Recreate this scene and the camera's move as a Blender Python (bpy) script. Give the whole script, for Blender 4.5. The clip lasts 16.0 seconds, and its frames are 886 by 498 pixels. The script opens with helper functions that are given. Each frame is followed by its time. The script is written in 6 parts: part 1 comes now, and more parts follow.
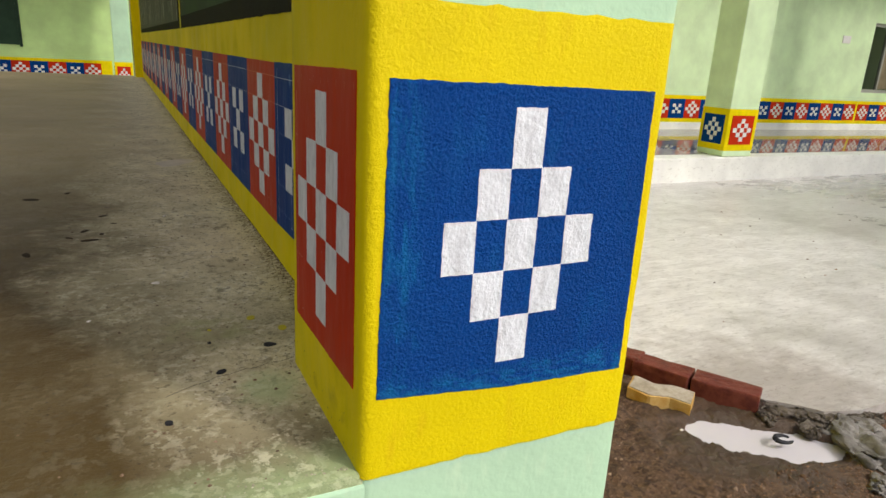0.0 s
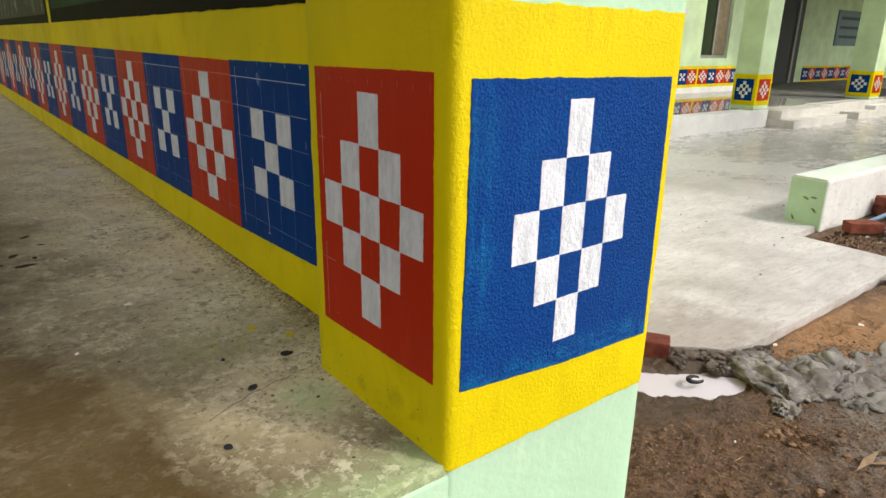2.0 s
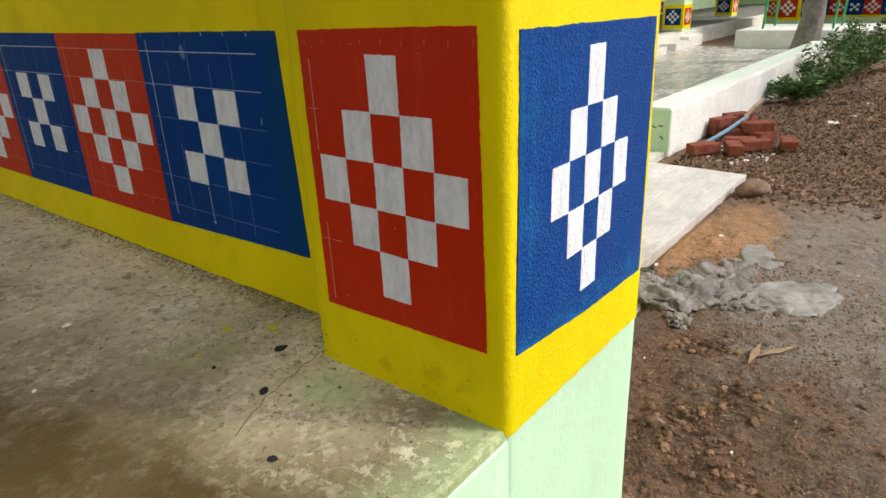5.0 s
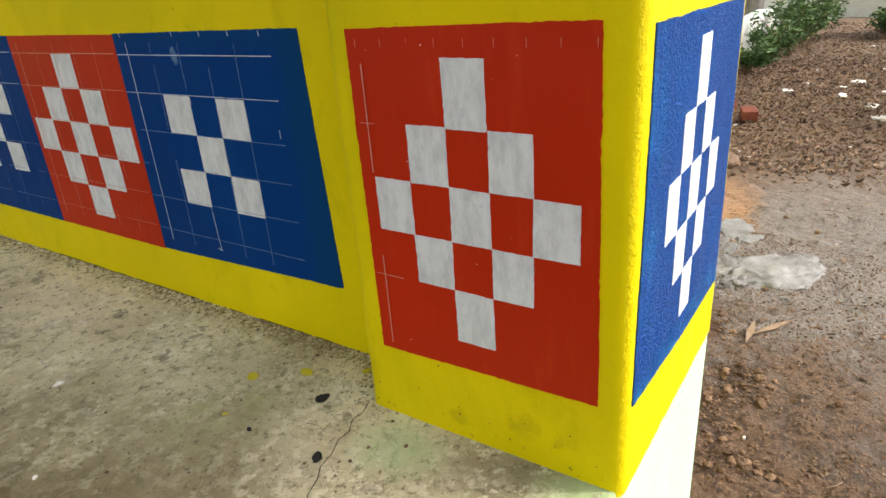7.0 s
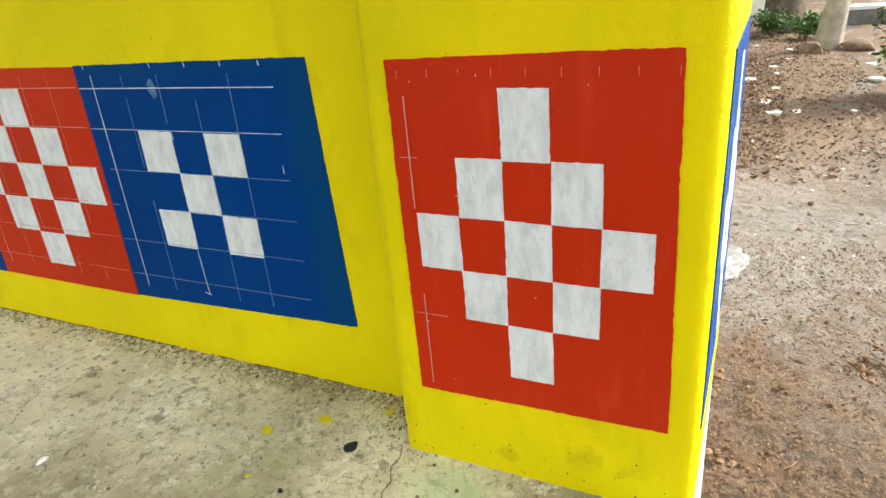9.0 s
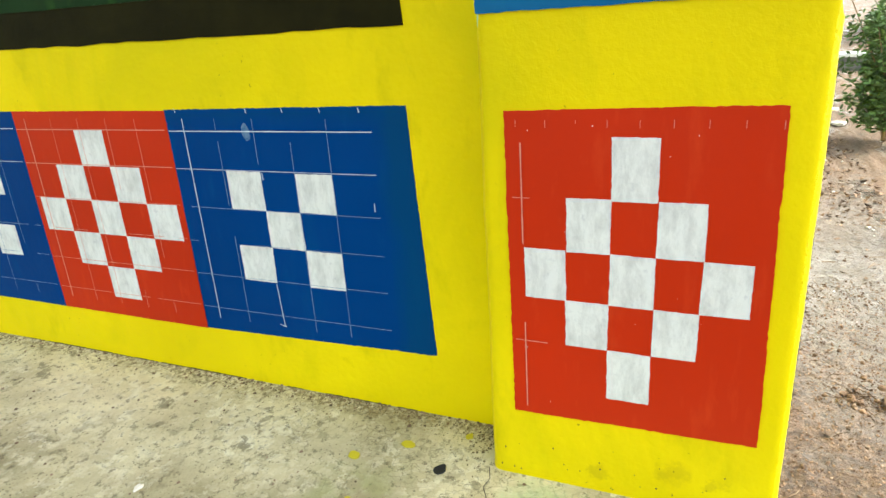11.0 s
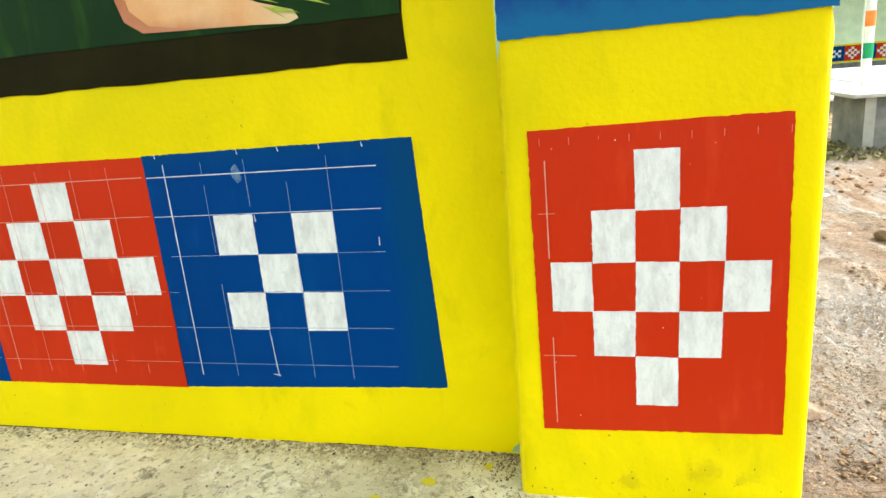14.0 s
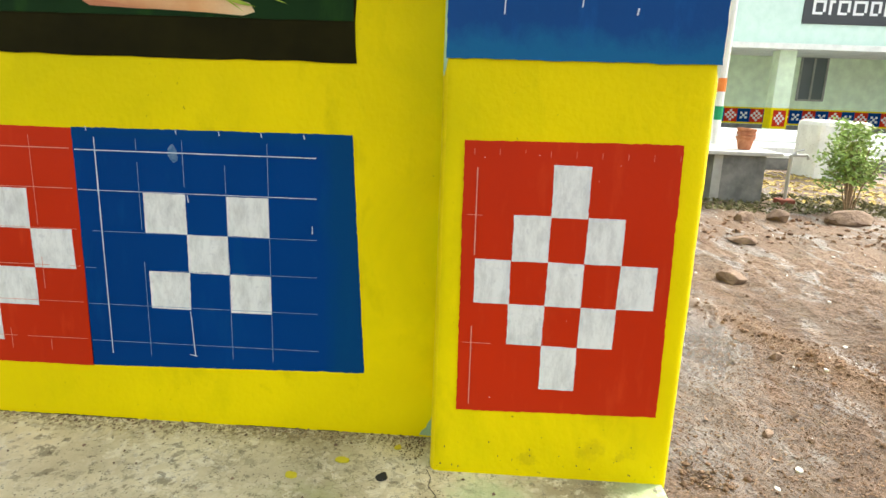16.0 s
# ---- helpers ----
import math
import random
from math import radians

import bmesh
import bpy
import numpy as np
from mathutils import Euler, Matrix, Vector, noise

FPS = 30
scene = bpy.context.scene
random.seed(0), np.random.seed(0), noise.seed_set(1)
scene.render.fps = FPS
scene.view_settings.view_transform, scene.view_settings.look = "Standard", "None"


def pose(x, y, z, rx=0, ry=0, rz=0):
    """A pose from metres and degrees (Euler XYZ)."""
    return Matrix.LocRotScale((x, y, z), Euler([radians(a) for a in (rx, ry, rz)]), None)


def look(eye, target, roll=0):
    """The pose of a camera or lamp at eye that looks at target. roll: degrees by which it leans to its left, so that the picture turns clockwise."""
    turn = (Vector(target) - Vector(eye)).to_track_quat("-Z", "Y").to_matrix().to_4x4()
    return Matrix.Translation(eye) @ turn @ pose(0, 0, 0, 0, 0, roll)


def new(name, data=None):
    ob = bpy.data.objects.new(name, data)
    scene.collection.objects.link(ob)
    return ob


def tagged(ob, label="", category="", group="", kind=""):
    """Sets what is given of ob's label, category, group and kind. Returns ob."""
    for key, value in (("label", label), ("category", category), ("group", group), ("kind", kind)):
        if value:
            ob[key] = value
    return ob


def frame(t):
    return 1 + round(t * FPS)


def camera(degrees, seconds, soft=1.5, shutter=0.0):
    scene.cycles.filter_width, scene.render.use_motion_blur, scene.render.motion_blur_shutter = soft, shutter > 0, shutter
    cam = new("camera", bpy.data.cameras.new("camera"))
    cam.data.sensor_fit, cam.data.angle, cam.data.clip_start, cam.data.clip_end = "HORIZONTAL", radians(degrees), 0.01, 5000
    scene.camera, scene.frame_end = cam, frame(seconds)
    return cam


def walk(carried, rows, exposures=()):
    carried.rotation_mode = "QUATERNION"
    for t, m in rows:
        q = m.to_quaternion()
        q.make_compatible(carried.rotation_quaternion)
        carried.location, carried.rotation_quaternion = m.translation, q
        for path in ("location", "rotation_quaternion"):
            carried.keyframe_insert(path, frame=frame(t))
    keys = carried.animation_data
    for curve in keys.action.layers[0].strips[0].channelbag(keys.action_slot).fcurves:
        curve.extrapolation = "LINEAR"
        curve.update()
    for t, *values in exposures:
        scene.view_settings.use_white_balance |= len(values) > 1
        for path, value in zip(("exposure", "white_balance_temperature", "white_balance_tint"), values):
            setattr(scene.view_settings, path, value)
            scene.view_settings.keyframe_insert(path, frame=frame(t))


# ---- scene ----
cam = camera(68.5, 16.0)
PATH = [
    (0, (-0.171, -0.482, 0.371), (0.691, 1.23, -0.199), 3.3),
    (0.5, (-0.203, -0.461, 0.369), (0.728, 1.211, -0.213), 3.5),
    (1, (-0.239, -0.444, 0.372), (0.798, 1.16, -0.219), 3.0),
    (1.5, (-0.28, -0.422, 0.375), (0.858, 1.115, -0.209), 1.6),
    (2, (-0.323, -0.402, 0.38), (0.852, 1.097, -0.23), 1.1),
    (2.5, (-0.361, -0.381, 0.383), (0.857, 1.057, -0.285), 2.2),
    (3, (-0.384, -0.362, 0.384), (0.945, 0.973, -0.286), 0.4),
    (3.5, (-0.407, -0.347, 0.384), (0.914, 0.979, -0.321), -0.4),
    (4, (-0.416, -0.331, 0.379), (0.964, 0.937, -0.32), 0.1),
    (4.2, (-0.419, -0.325, 0.379), (0.976, 0.928, -0.316), -0.9),
    (6.3, (-0.396, -0.163, 0.379), (1.109, 0.895, -0.404), -2.2),
    (6.5, (-0.392, -0.154, 0.382), (1.123, 0.895, -0.397), -2.5),
    (7, (-0.393, -0.120, 0.390), (1.115, 0.930, -0.400), -4.1),
    (7.5, (-0.391, -0.097, 0.387), (1.106, 0.956, -0.419), -4.7),
    (8, (-0.386, -0.085, 0.396), (1.136, 0.934, -0.408), -4.7),
    (8.5, (-0.395, -0.060, 0.403), (1.159, 0.927, -0.377), -4.0),
    (9, (-0.416, -0.015, 0.408), (1.225, 0.816, -0.377), -4.9),
    (9.5, (-0.446, 0.023, 0.412), (1.243, 0.763, -0.362), -4.6),
    (10, (-0.465, 0.047, 0.421), (1.232, 0.779, -0.343), -5.1),
    (10.2, (-0.47, 0.051, 0.424), (1.216, 0.84, -0.308), -5.3),
    (12.3, (-0.547, 0.119, 0.432), (1.242, 0.786, -0.164), -1.4),
    (12.5, (-0.547, 0.129, 0.432), (1.24, 0.775, -0.193), -1.8),
    (13, (-0.55, 0.147, 0.429), (1.206, 0.831, -0.242), -4.0),
    (13.5, (-0.551, 0.162, 0.415), (1.253, 0.806, -0.161), -5.8),
    (14, (-0.551, 0.172, 0.408), (1.32, 0.643, -0.121), -5.0),
    (14.5, (-0.578, 0.19, 0.406), (1.3, 0.629, -0.125), -3.5),
    (15, (-0.598, 0.193, 0.416), (1.311, 0.53, -0.075), -0.6),
    (15.5, (-0.599, 0.192, 0.414), (1.336, 0.379, -0.059), 1.9),
    (16, (-0.622, 0.217, 0.4), (1.318, 0.31, -0.081), 2.1),
]
EXPOSURES = [(0.0, 0.10, 6700, 12), (1.5, 0.30, 6700, 12), (3.5, 0.44, 6700, 12), (7.0, 1.06, 6600, 10), (7.5, 1.29, 6550, 9), (8.0, 1.37, 6500, 8), (9.0, 1.73, 6450, 5), (9.5, 1.97, 6350, 2), (10.0, 2.03, 6350, 0),
             (12.5, 2.14, 6450, 0), (13.0, 2.25, 6450, 0), (13.5, 2.26, 6500, 0), (14.0, 2.22, 6550, 0), (15.0, 2.22, 6600, 1), (15.5, 2.11, 6600, 5), (16.0, 1.76, 6650, 5)]
walk(cam, [(t, look(eye, target, roll)) for t, eye, target, roll in PATH], EXPOSURES)

# ---- world and sun: hazy bright day, open to the south ----
SUN_ELEV, SUN_FROM = 44.0, 148.0      # degrees; compass bearing the light comes from (0 = +y, 90 = +x)
world = bpy.data.worlds.new("hazy_sky")
scene.world = world
world.use_nodes = True
wn, wl = world.node_tree.nodes, world.node_tree.links
sky = wn.new("ShaderNodeTexSky")
sky.sky_type, sky.sun_disc = "NISHITA", False
sky.sun_elevation, sky.sun_rotation = radians(SUN_ELEV), radians(SUN_FROM)
sky.air_density, sky.dust_density, sky.ozone_density = 1.0, 4.0, 1.0
soft = wn.new("ShaderNodeHueSaturation")
soft.inputs["Saturation"].default_value = 0.35
wl.new(sky.outputs[0], soft.inputs["Color"])
wl.new(soft.outputs[0], wn["Background"].inputs["Color"])
wn["Background"].inputs["Strength"].default_value = 0.16
sun_data = bpy.data.lights.new("sun", "SUN")
sun_data.energy, sun_data.angle, sun_data.color = 1.3, radians(5), (1.0, 0.95, 0.86)
sun = new("sun", sun_data)
az = radians(SUN_FROM)
towards = Vector((math.sin(az) * math.cos(radians(SUN_ELEV)), math.cos(az) * math.cos(radians(SUN_ELEV)), math.sin(radians(SUN_ELEV))))
sun.matrix_world = look(towards * 30, (0, 0, 0))


# ---- materials ----
def material(name, base, rough=0.6, metal=0.0):
    m = bpy.data.materials.new(name)
    m.use_nodes = True
    b = m.node_tree.nodes["Principled BSDF"]
    b.inputs["Base Color"].default_value = (*base, 1)
    b.inputs["Roughness"].default_value = rough
    b.inputs["Metallic"].default_value = metal
    return m


class Nodes:
    """Short hand to wire one material."""

    def __init__(self, m):
        self.m, self.t = m, m.node_tree
        self.bsdf = self.t.nodes["Principled BSDF"]
        self.pos = self.t.nodes.new("ShaderNodeNewGeometry").outputs["Position"]

    def put(self, socket, value):
        if isinstance(value, (int, float, tuple, list)):
            socket.default_value = (*value, 1) if isinstance(value, (tuple, list)) and len(value) == 3 and socket.type == "RGBA" else value
        else:
            self.t.links.new(value, socket)

    def stretched(self, scale):
        n = self.t.nodes.new("ShaderNodeMapping")
        n.inputs["Scale"].default_value = scale
        self.put(n.inputs["Vector"], self.pos)
        return n.outputs[0]

    def noise(self, scale, detail=4.0, rough=0.55, vector=None, warp=0.0):
        n = self.t.nodes.new("ShaderNodeTexNoise")
        n.inputs["Scale"].default_value, n.inputs["Detail"].default_value, n.inputs["Roughness"].default_value = scale, detail, rough
        n.inputs["Distortion"].default_value = warp
        self.put(n.inputs["Vector"], vector or self.pos)
        return n.outputs["Fac"]

    def wobble(self, scale, amount):
        n = self.t.nodes.new("ShaderNodeTexNoise")
        n.inputs["Scale"].default_value, n.inputs["Detail"].default_value = scale, 4.0
        self.put(n.inputs["Vector"], self.pos)
        k = self.t.nodes.new("ShaderNodeVectorMath")
        k.operation = "MULTIPLY_ADD"
        self.put(k.inputs[0], n.outputs["Color"])
        k.inputs[1].default_value = (amount, amount, amount)
        self.put(k.inputs[2], self.pos)
        return k.outputs[0]

    def tone(self, scale, vector):
        n = self.t.nodes.new("ShaderNodeTexVoronoi")
        n.inputs["Scale"].default_value = scale
        self.put(n.inputs["Vector"], vector)
        k = self.t.nodes.new("ShaderNodeSeparateColor")
        self.put(k.inputs[0], n.outputs["Color"])
        return k.outputs[0]

    def cells(self, scale, feature="F1", out="Distance", vector=None):
        n = self.t.nodes.new("ShaderNodeTexVoronoi")
        n.feature = feature
        n.inputs["Scale"].default_value = scale
        self.put(n.inputs["Vector"], vector or self.pos)
        return n.outputs[out]

    def ramp(self, fac, low, high, a=0.0, b=1.0):
        n = self.t.nodes.new("ShaderNodeMapRange")
        n.inputs["From Min"].default_value, n.inputs["From Max"].default_value = low, high
        n.inputs["To Min"].default_value, n.inputs["To Max"].default_value = a, b
        self.put(n.inputs["Value"], fac)
        return n.outputs[0]

    def math(self, op, a, b=0.0):
        n = self.t.nodes.new("ShaderNodeMath")
        n.operation = op
        self.put(n.inputs[0], a)
        self.put(n.inputs[1], b)
        return n.outputs[0]

    def mix(self, fac, a, b, blend="MIX"):
        n = self.t.nodes.new("ShaderNodeMix")
        n.data_type, n.blend_type = "RGBA", blend
        self.put(n.inputs["Factor"], fac)
        self.put([s for s in n.inputs if s.name == "A" and s.type == "RGBA"][0], a)
        self.put([s for s in n.inputs if s.name == "B" and s.type == "RGBA"][0], b)
        return [s for s in n.outputs if s.type == "RGBA"][0]

    def axis(self, name):
        n = self.t.nodes.new("ShaderNodeSeparateXYZ")
        self.put(n.inputs[0], self.pos)
        return n.outputs[name]

    def distance(self, centre, stretch=(1, 1, 1)):
        n = self.t.nodes.new("ShaderNodeVectorMath")
        n.operation = "SUBTRACT"
        self.put(n.inputs[0], self.pos)
        n.inputs[1].default_value = centre
        k = self.t.nodes.new("ShaderNodeVectorMath")
        k.operation = "MULTIPLY"
        self.put(k.inputs[0], n.outputs[0])
        k.inputs[1].default_value = stretch
        v = self.t.nodes.new("ShaderNodeVectorMath")
        v.operation = "LENGTH"
        self.put(v.inputs[0], k.outputs[0])
        return v.outputs["Value"]

    def random(self):
        return self.t.nodes.new("ShaderNodeObjectInfo").outputs["Random"]

    def island(self):
        return self.t.nodes.new("ShaderNodeNewGeometry").outputs["Random Per Island"]

    def finish(self, colour=None, rough=None, height=None, strength=0.3, distance=0.002):
        if colour is not None:
            self.put(self.bsdf.inputs["Base Color"], colour)
        if rough is not None:
            self.put(self.bsdf.inputs["Roughness"], rough)
        if height is not None:
            n = self.t.nodes.new("ShaderNodeBump")
            n.inputs["Strength"].default_value, n.inputs["Distance"].default_value = strength, distance
            self.put(n.inputs["Height"], height)
            self.put(self.bsdf.inputs["Normal"], n.outputs[0])
        return self.m


def shade(c, k):
    return tuple(min(1.0, v * k) for v in c)


def paint(name, base, worn, rough=0.5, grain=90.0, relief=0.35, depth=0.0015, brush=(6, 6, 1.5), wear=0.5, olive=False, coarse=0.0):
    """Wall paint: brushed unevenly, over plaster of a given grain."""
    n = Nodes(material(name, base, rough))
    n.bsdf.inputs["Specular IOR Level"].default_value = 0.13
    broad = n.noise(3.0, 3)
    streak = n.noise(9.0, 5, 0.6, n.stretched(brush))
    fine = n.noise(grain, 3, 0.6)
    c = n.mix(n.ramp(broad, 0.35, 0.7), shade(base, 0.88), shade(base, 1.08))
    c = n.mix(n.math("MULTIPLY", n.ramp(streak, 0.56, 0.72), wear), c, worn)
    dirt = n.ramp(n.noise(23.0, 6, 0.7), 0.66, 0.78)
    c = n.mix(n.math("MULTIPLY", dirt, 0.25), c, shade(base, 0.45))
    if olive:
        patch = n.ramp(n.noise(5.0, 6, 0.6, n.stretched((1, 1, 0.7)), 0.8), 0.50, 0.70)
        c = n.mix(n.math("MULTIPLY", patch, 0.55), c, (0.56, 0.50, 0.004))
        for spot_y, spot_z, size in ((0.085, 0.036, 0.020), (0.052, 0.030, 0.012), (0.150, 0.020, 0.014)):
            smudge = n.ramp(n.math("ADD", n.distance((0.0, spot_y, spot_z), (1, 1, 1.5)), n.math("MULTIPLY", n.math("SUBTRACT", n.noise(70, 6, 0.75), 0.5), 0.07)), size, size * 0.3)
            c = n.mix(n.math("MULTIPLY", smudge, 0.24), c, (0.24, 0.18, 0.015))
        flyspeck = n.math("MULTIPLY", n.ramp(n.noise(170, 2), 0.70, 0.76), n.ramp(n.noise(9, 3), 0.5, 0.65))
        c = n.mix(n.math("MULTIPLY", flyspeck, 0.6), c, (0.12, 0.10, 0.01))
    if coarse:
        pimples = n.ramp(n.noise(coarse, 5, 0.62), 0.36, 0.72)
        pits = n.ramp(n.noise(coarse * 0.8, 2, 0.4), 0.66, 0.74)
        c = n.mix(n.math("MULTIPLY", pits, 0.10), c, shade(base, 0.5))
        fine = n.math("ADD", n.math("MULTIPLY", pimples, 1.3), n.math("MULTIPLY", fine, 0.45))
    lumps = n.math("ADD", n.math("MULTIPLY", fine, 1.0), n.math("MULTIPLY", n.noise(14, 3), 1.6))
    return n.finish(c, n.ramp(streak, 0.3, 0.7, rough - 0.08, rough + 0.1), lumps, relief, depth)


YELLOW, RED, BLUE, MINT = (0.80, 0.64, 0.004), (0.50, 0.025, 0.003), (0.0010, 0.041, 0.185), (0.49, 0.73, 0.51)
yellow_stucco = paint("yellow_stucco_paint", YELLOW, (0.72, 0.50, 0.01), 0.5, 520, 0.42, 0.0015, coarse=220.0)
yellow_smooth = paint("yellow_smooth_paint", YELLOW, (0.60, 0.50, 0.004), 0.42, 150, 0.4, 0.0015, (2.2, 2.2, 1.0), 0.75, True)
yellow_smooth.node_tree.nodes["Principled BSDF"].inputs["Specular IOR Level"].default_value = 0.05
red_paint = paint("red_paint", RED, (0.56, 0.045, 0.008), 0.42, 120, 0.22, 0.001, wear=0.6)
blue_stucco = paint("blue_stucco_paint", (0.002, 0.074, 0.345), (0.006, 0.14, 0.44), 0.38, 560, 0.95, 0.0022, (3, 3, 1.0), 0.6, False, 300.0)
blue_stucco.node_tree.nodes["Principled BSDF"].inputs["Specular IOR Level"].default_value = 0.14
blue_paint = paint("blue_paint", BLUE, (0.002, 0.054, 0.20), 0.42, 120, 0.25, 0.001, (4, 4, 1.2), 0.7)
blue_edged = paint("blue_paint_teal_edge", BLUE, (0.002, 0.054, 0.20), 0.42, 120, 0.25, 0.001, (4, 4, 1.2), 0.7)
mint_paint = paint("mint_lime_paint", MINT, (0.60, 0.78, 0.56), 0.65, 90, 0.6, 0.002)
green_wall_paint = paint("pale_green_wall_paint", (0.64, 0.82, 0.51), (0.70, 0.86, 0.58), 0.6, 60, 0.3, 0.002)
# green for the east building, paled to carry sun glare and haze
east_glare_paint = paint("glare_green_wall_paint", (0.72, 0.85, 0.64), (0.76, 0.86, 0.70), 0.6, 60, 0.2, 0.002, wear=0.3)
end_wall_paint = paint("fresh_green_wall_paint", (0.56, 0.78, 0.33), (0.62, 0.80, 0.38), 0.6, 60, 0.2, 0.002, wear=0.3)
white_wash = paint("white_lime_wash", (0.82, 0.83, 0.79), (0.55, 0.54, 0.50), 0.75, 60, 0.6, 0.003, (2, 2, 4), 0.8)


def chalky_white(name, base, rough_paint):
    n = Nodes(material(name, base, 0.6))
    strokes = n.noise(75, 6, 0.72, n.stretched((1, 1, 0.4)), 0.2)
    c = n.mix(n.ramp(strokes, 0.34, 0.58), shade(base, 0.78), shade(base, 1.06))
    c = n.mix(n.math("MULTIPLY", n.ramp(n.noise(160, 2), 0.62, 0.75), 0.3), c, (0.35, 0.36, 0.40))
    return n.finish(c, 0.55, n.math("ADD", strokes, n.noise(200, 2)), 0.8 if rough_paint else 0.35, 0.002 if rough_paint else 0.001)


white_stucco = chalky_white("white_square_paint_rough", (0.74, 0.78, 0.83), True)
white_square = chalky_white("white_square_paint", (0.70, 0.715, 0.69), False)
# thin second coat brushed along two edges of the south field
bn = Nodes(blue_stucco)
coat = bn.t.links
old = [l for l in coat if l.to_socket == bn.bsdf.inputs["Base Color"]][0].from_socket
rag = bn.math("MULTIPLY", bn.math("SUBTRACT", bn.noise(60, 6, 0.75, bn.stretched((1, 1, 0.3))), 0.5), 0.06)
left_edge = bn.math("MULTIPLY", bn.ramp(bn.math("ABSOLUTE", bn.math("SUBTRACT", bn.math("ADD", bn.axis("X"), bn.math("MULTIPLY", rag, 1.5)), 0.034)), 0.018, 0.003), bn.ramp(bn.noise(60, 6, 0.75, bn.stretched((1, 1, 0.22))), 0.46, 0.60))
low_edge = bn.math("MULTIPLY", bn.ramp(bn.math("ADD", bn.axis("Z"), bn.math("MULTIPLY", rag, 0.9)), 0.092, 0.078), bn.ramp(bn.noise(95, 5, 0.7, bn.stretched((0.6, 1, 1.6))), 0.45, 0.56))
bn.finish(bn.mix(bn.math("MULTIPLY", bn.math("MAXIMUM", left_edge, low_edge), 0.75), old, (0.006, 0.19, 0.48)))
for m in (blue_paint, blue_edged):
    m.node_tree.nodes["Principled BSDF"].inputs["Specular IOR Level"].default_value = 0.04
# the field nearest the pillar was cut in with a greener blue along its end and its top
bn = Nodes(blue_edged)
old = [l for l in bn.t.links if l.to_socket == bn.bsdf.inputs["Base Color"]][0].from_socket
rag = bn.math("MULTIPLY", bn.math("SUBTRACT", bn.noise(22, 5, 0.7, bn.stretched((1, 1, 0.3))), 0.5), 0.05)
end_coat = bn.ramp(bn.math("ADD", bn.axis("Y"), rag), 0.388, 0.368)
top_coat = bn.math("MULTIPLY", bn.ramp(bn.math("ADD", bn.axis("Z"), bn.math("MULTIPLY", rag, 0.6)), 0.326, 0.340), 0.6)
bn.finish(bn.mix(bn.math("MULTIPLY", bn.math("MAXIMUM", end_coat, top_coat), 0.55), old, (0.003, 0.056, 0.14)))
# upper field's blue is lightened to hold the glare; its teal foot is paint
blue_hazed = paint("blue_paint_hazed", (0.003, 0.060, 0.235), (0.006, 0.085, 0.28), 0.42, 120, 0.25, 0.001, (4, 4, 1.2), 0.7)
bn = Nodes(blue_hazed)
old = [l for l in bn.t.links if l.to_socket == bn.bsdf.inputs["Base Color"]][0].from_socket
rag = bn.math("MULTIPLY", bn.math("SUBTRACT", bn.noise(26, 5, 0.7), 0.5), 0.05)
bn.finish(bn.mix(bn.math("MULTIPLY", bn.ramp(bn.math("ADD", bn.axis("Z"), rag), 0.458, 0.438), 0.8), old, (0.006, 0.12, 0.27)))
chalk = material("chalk_line", (0.20, 0.30, 0.45), 0.9)
chalk_white = material("strong_chalk_line", (0.50, 0.57, 0.66), 0.9)
chalk_red = material("chalk_line_on_red", (0.66, 0.26, 0.18), 0.9)


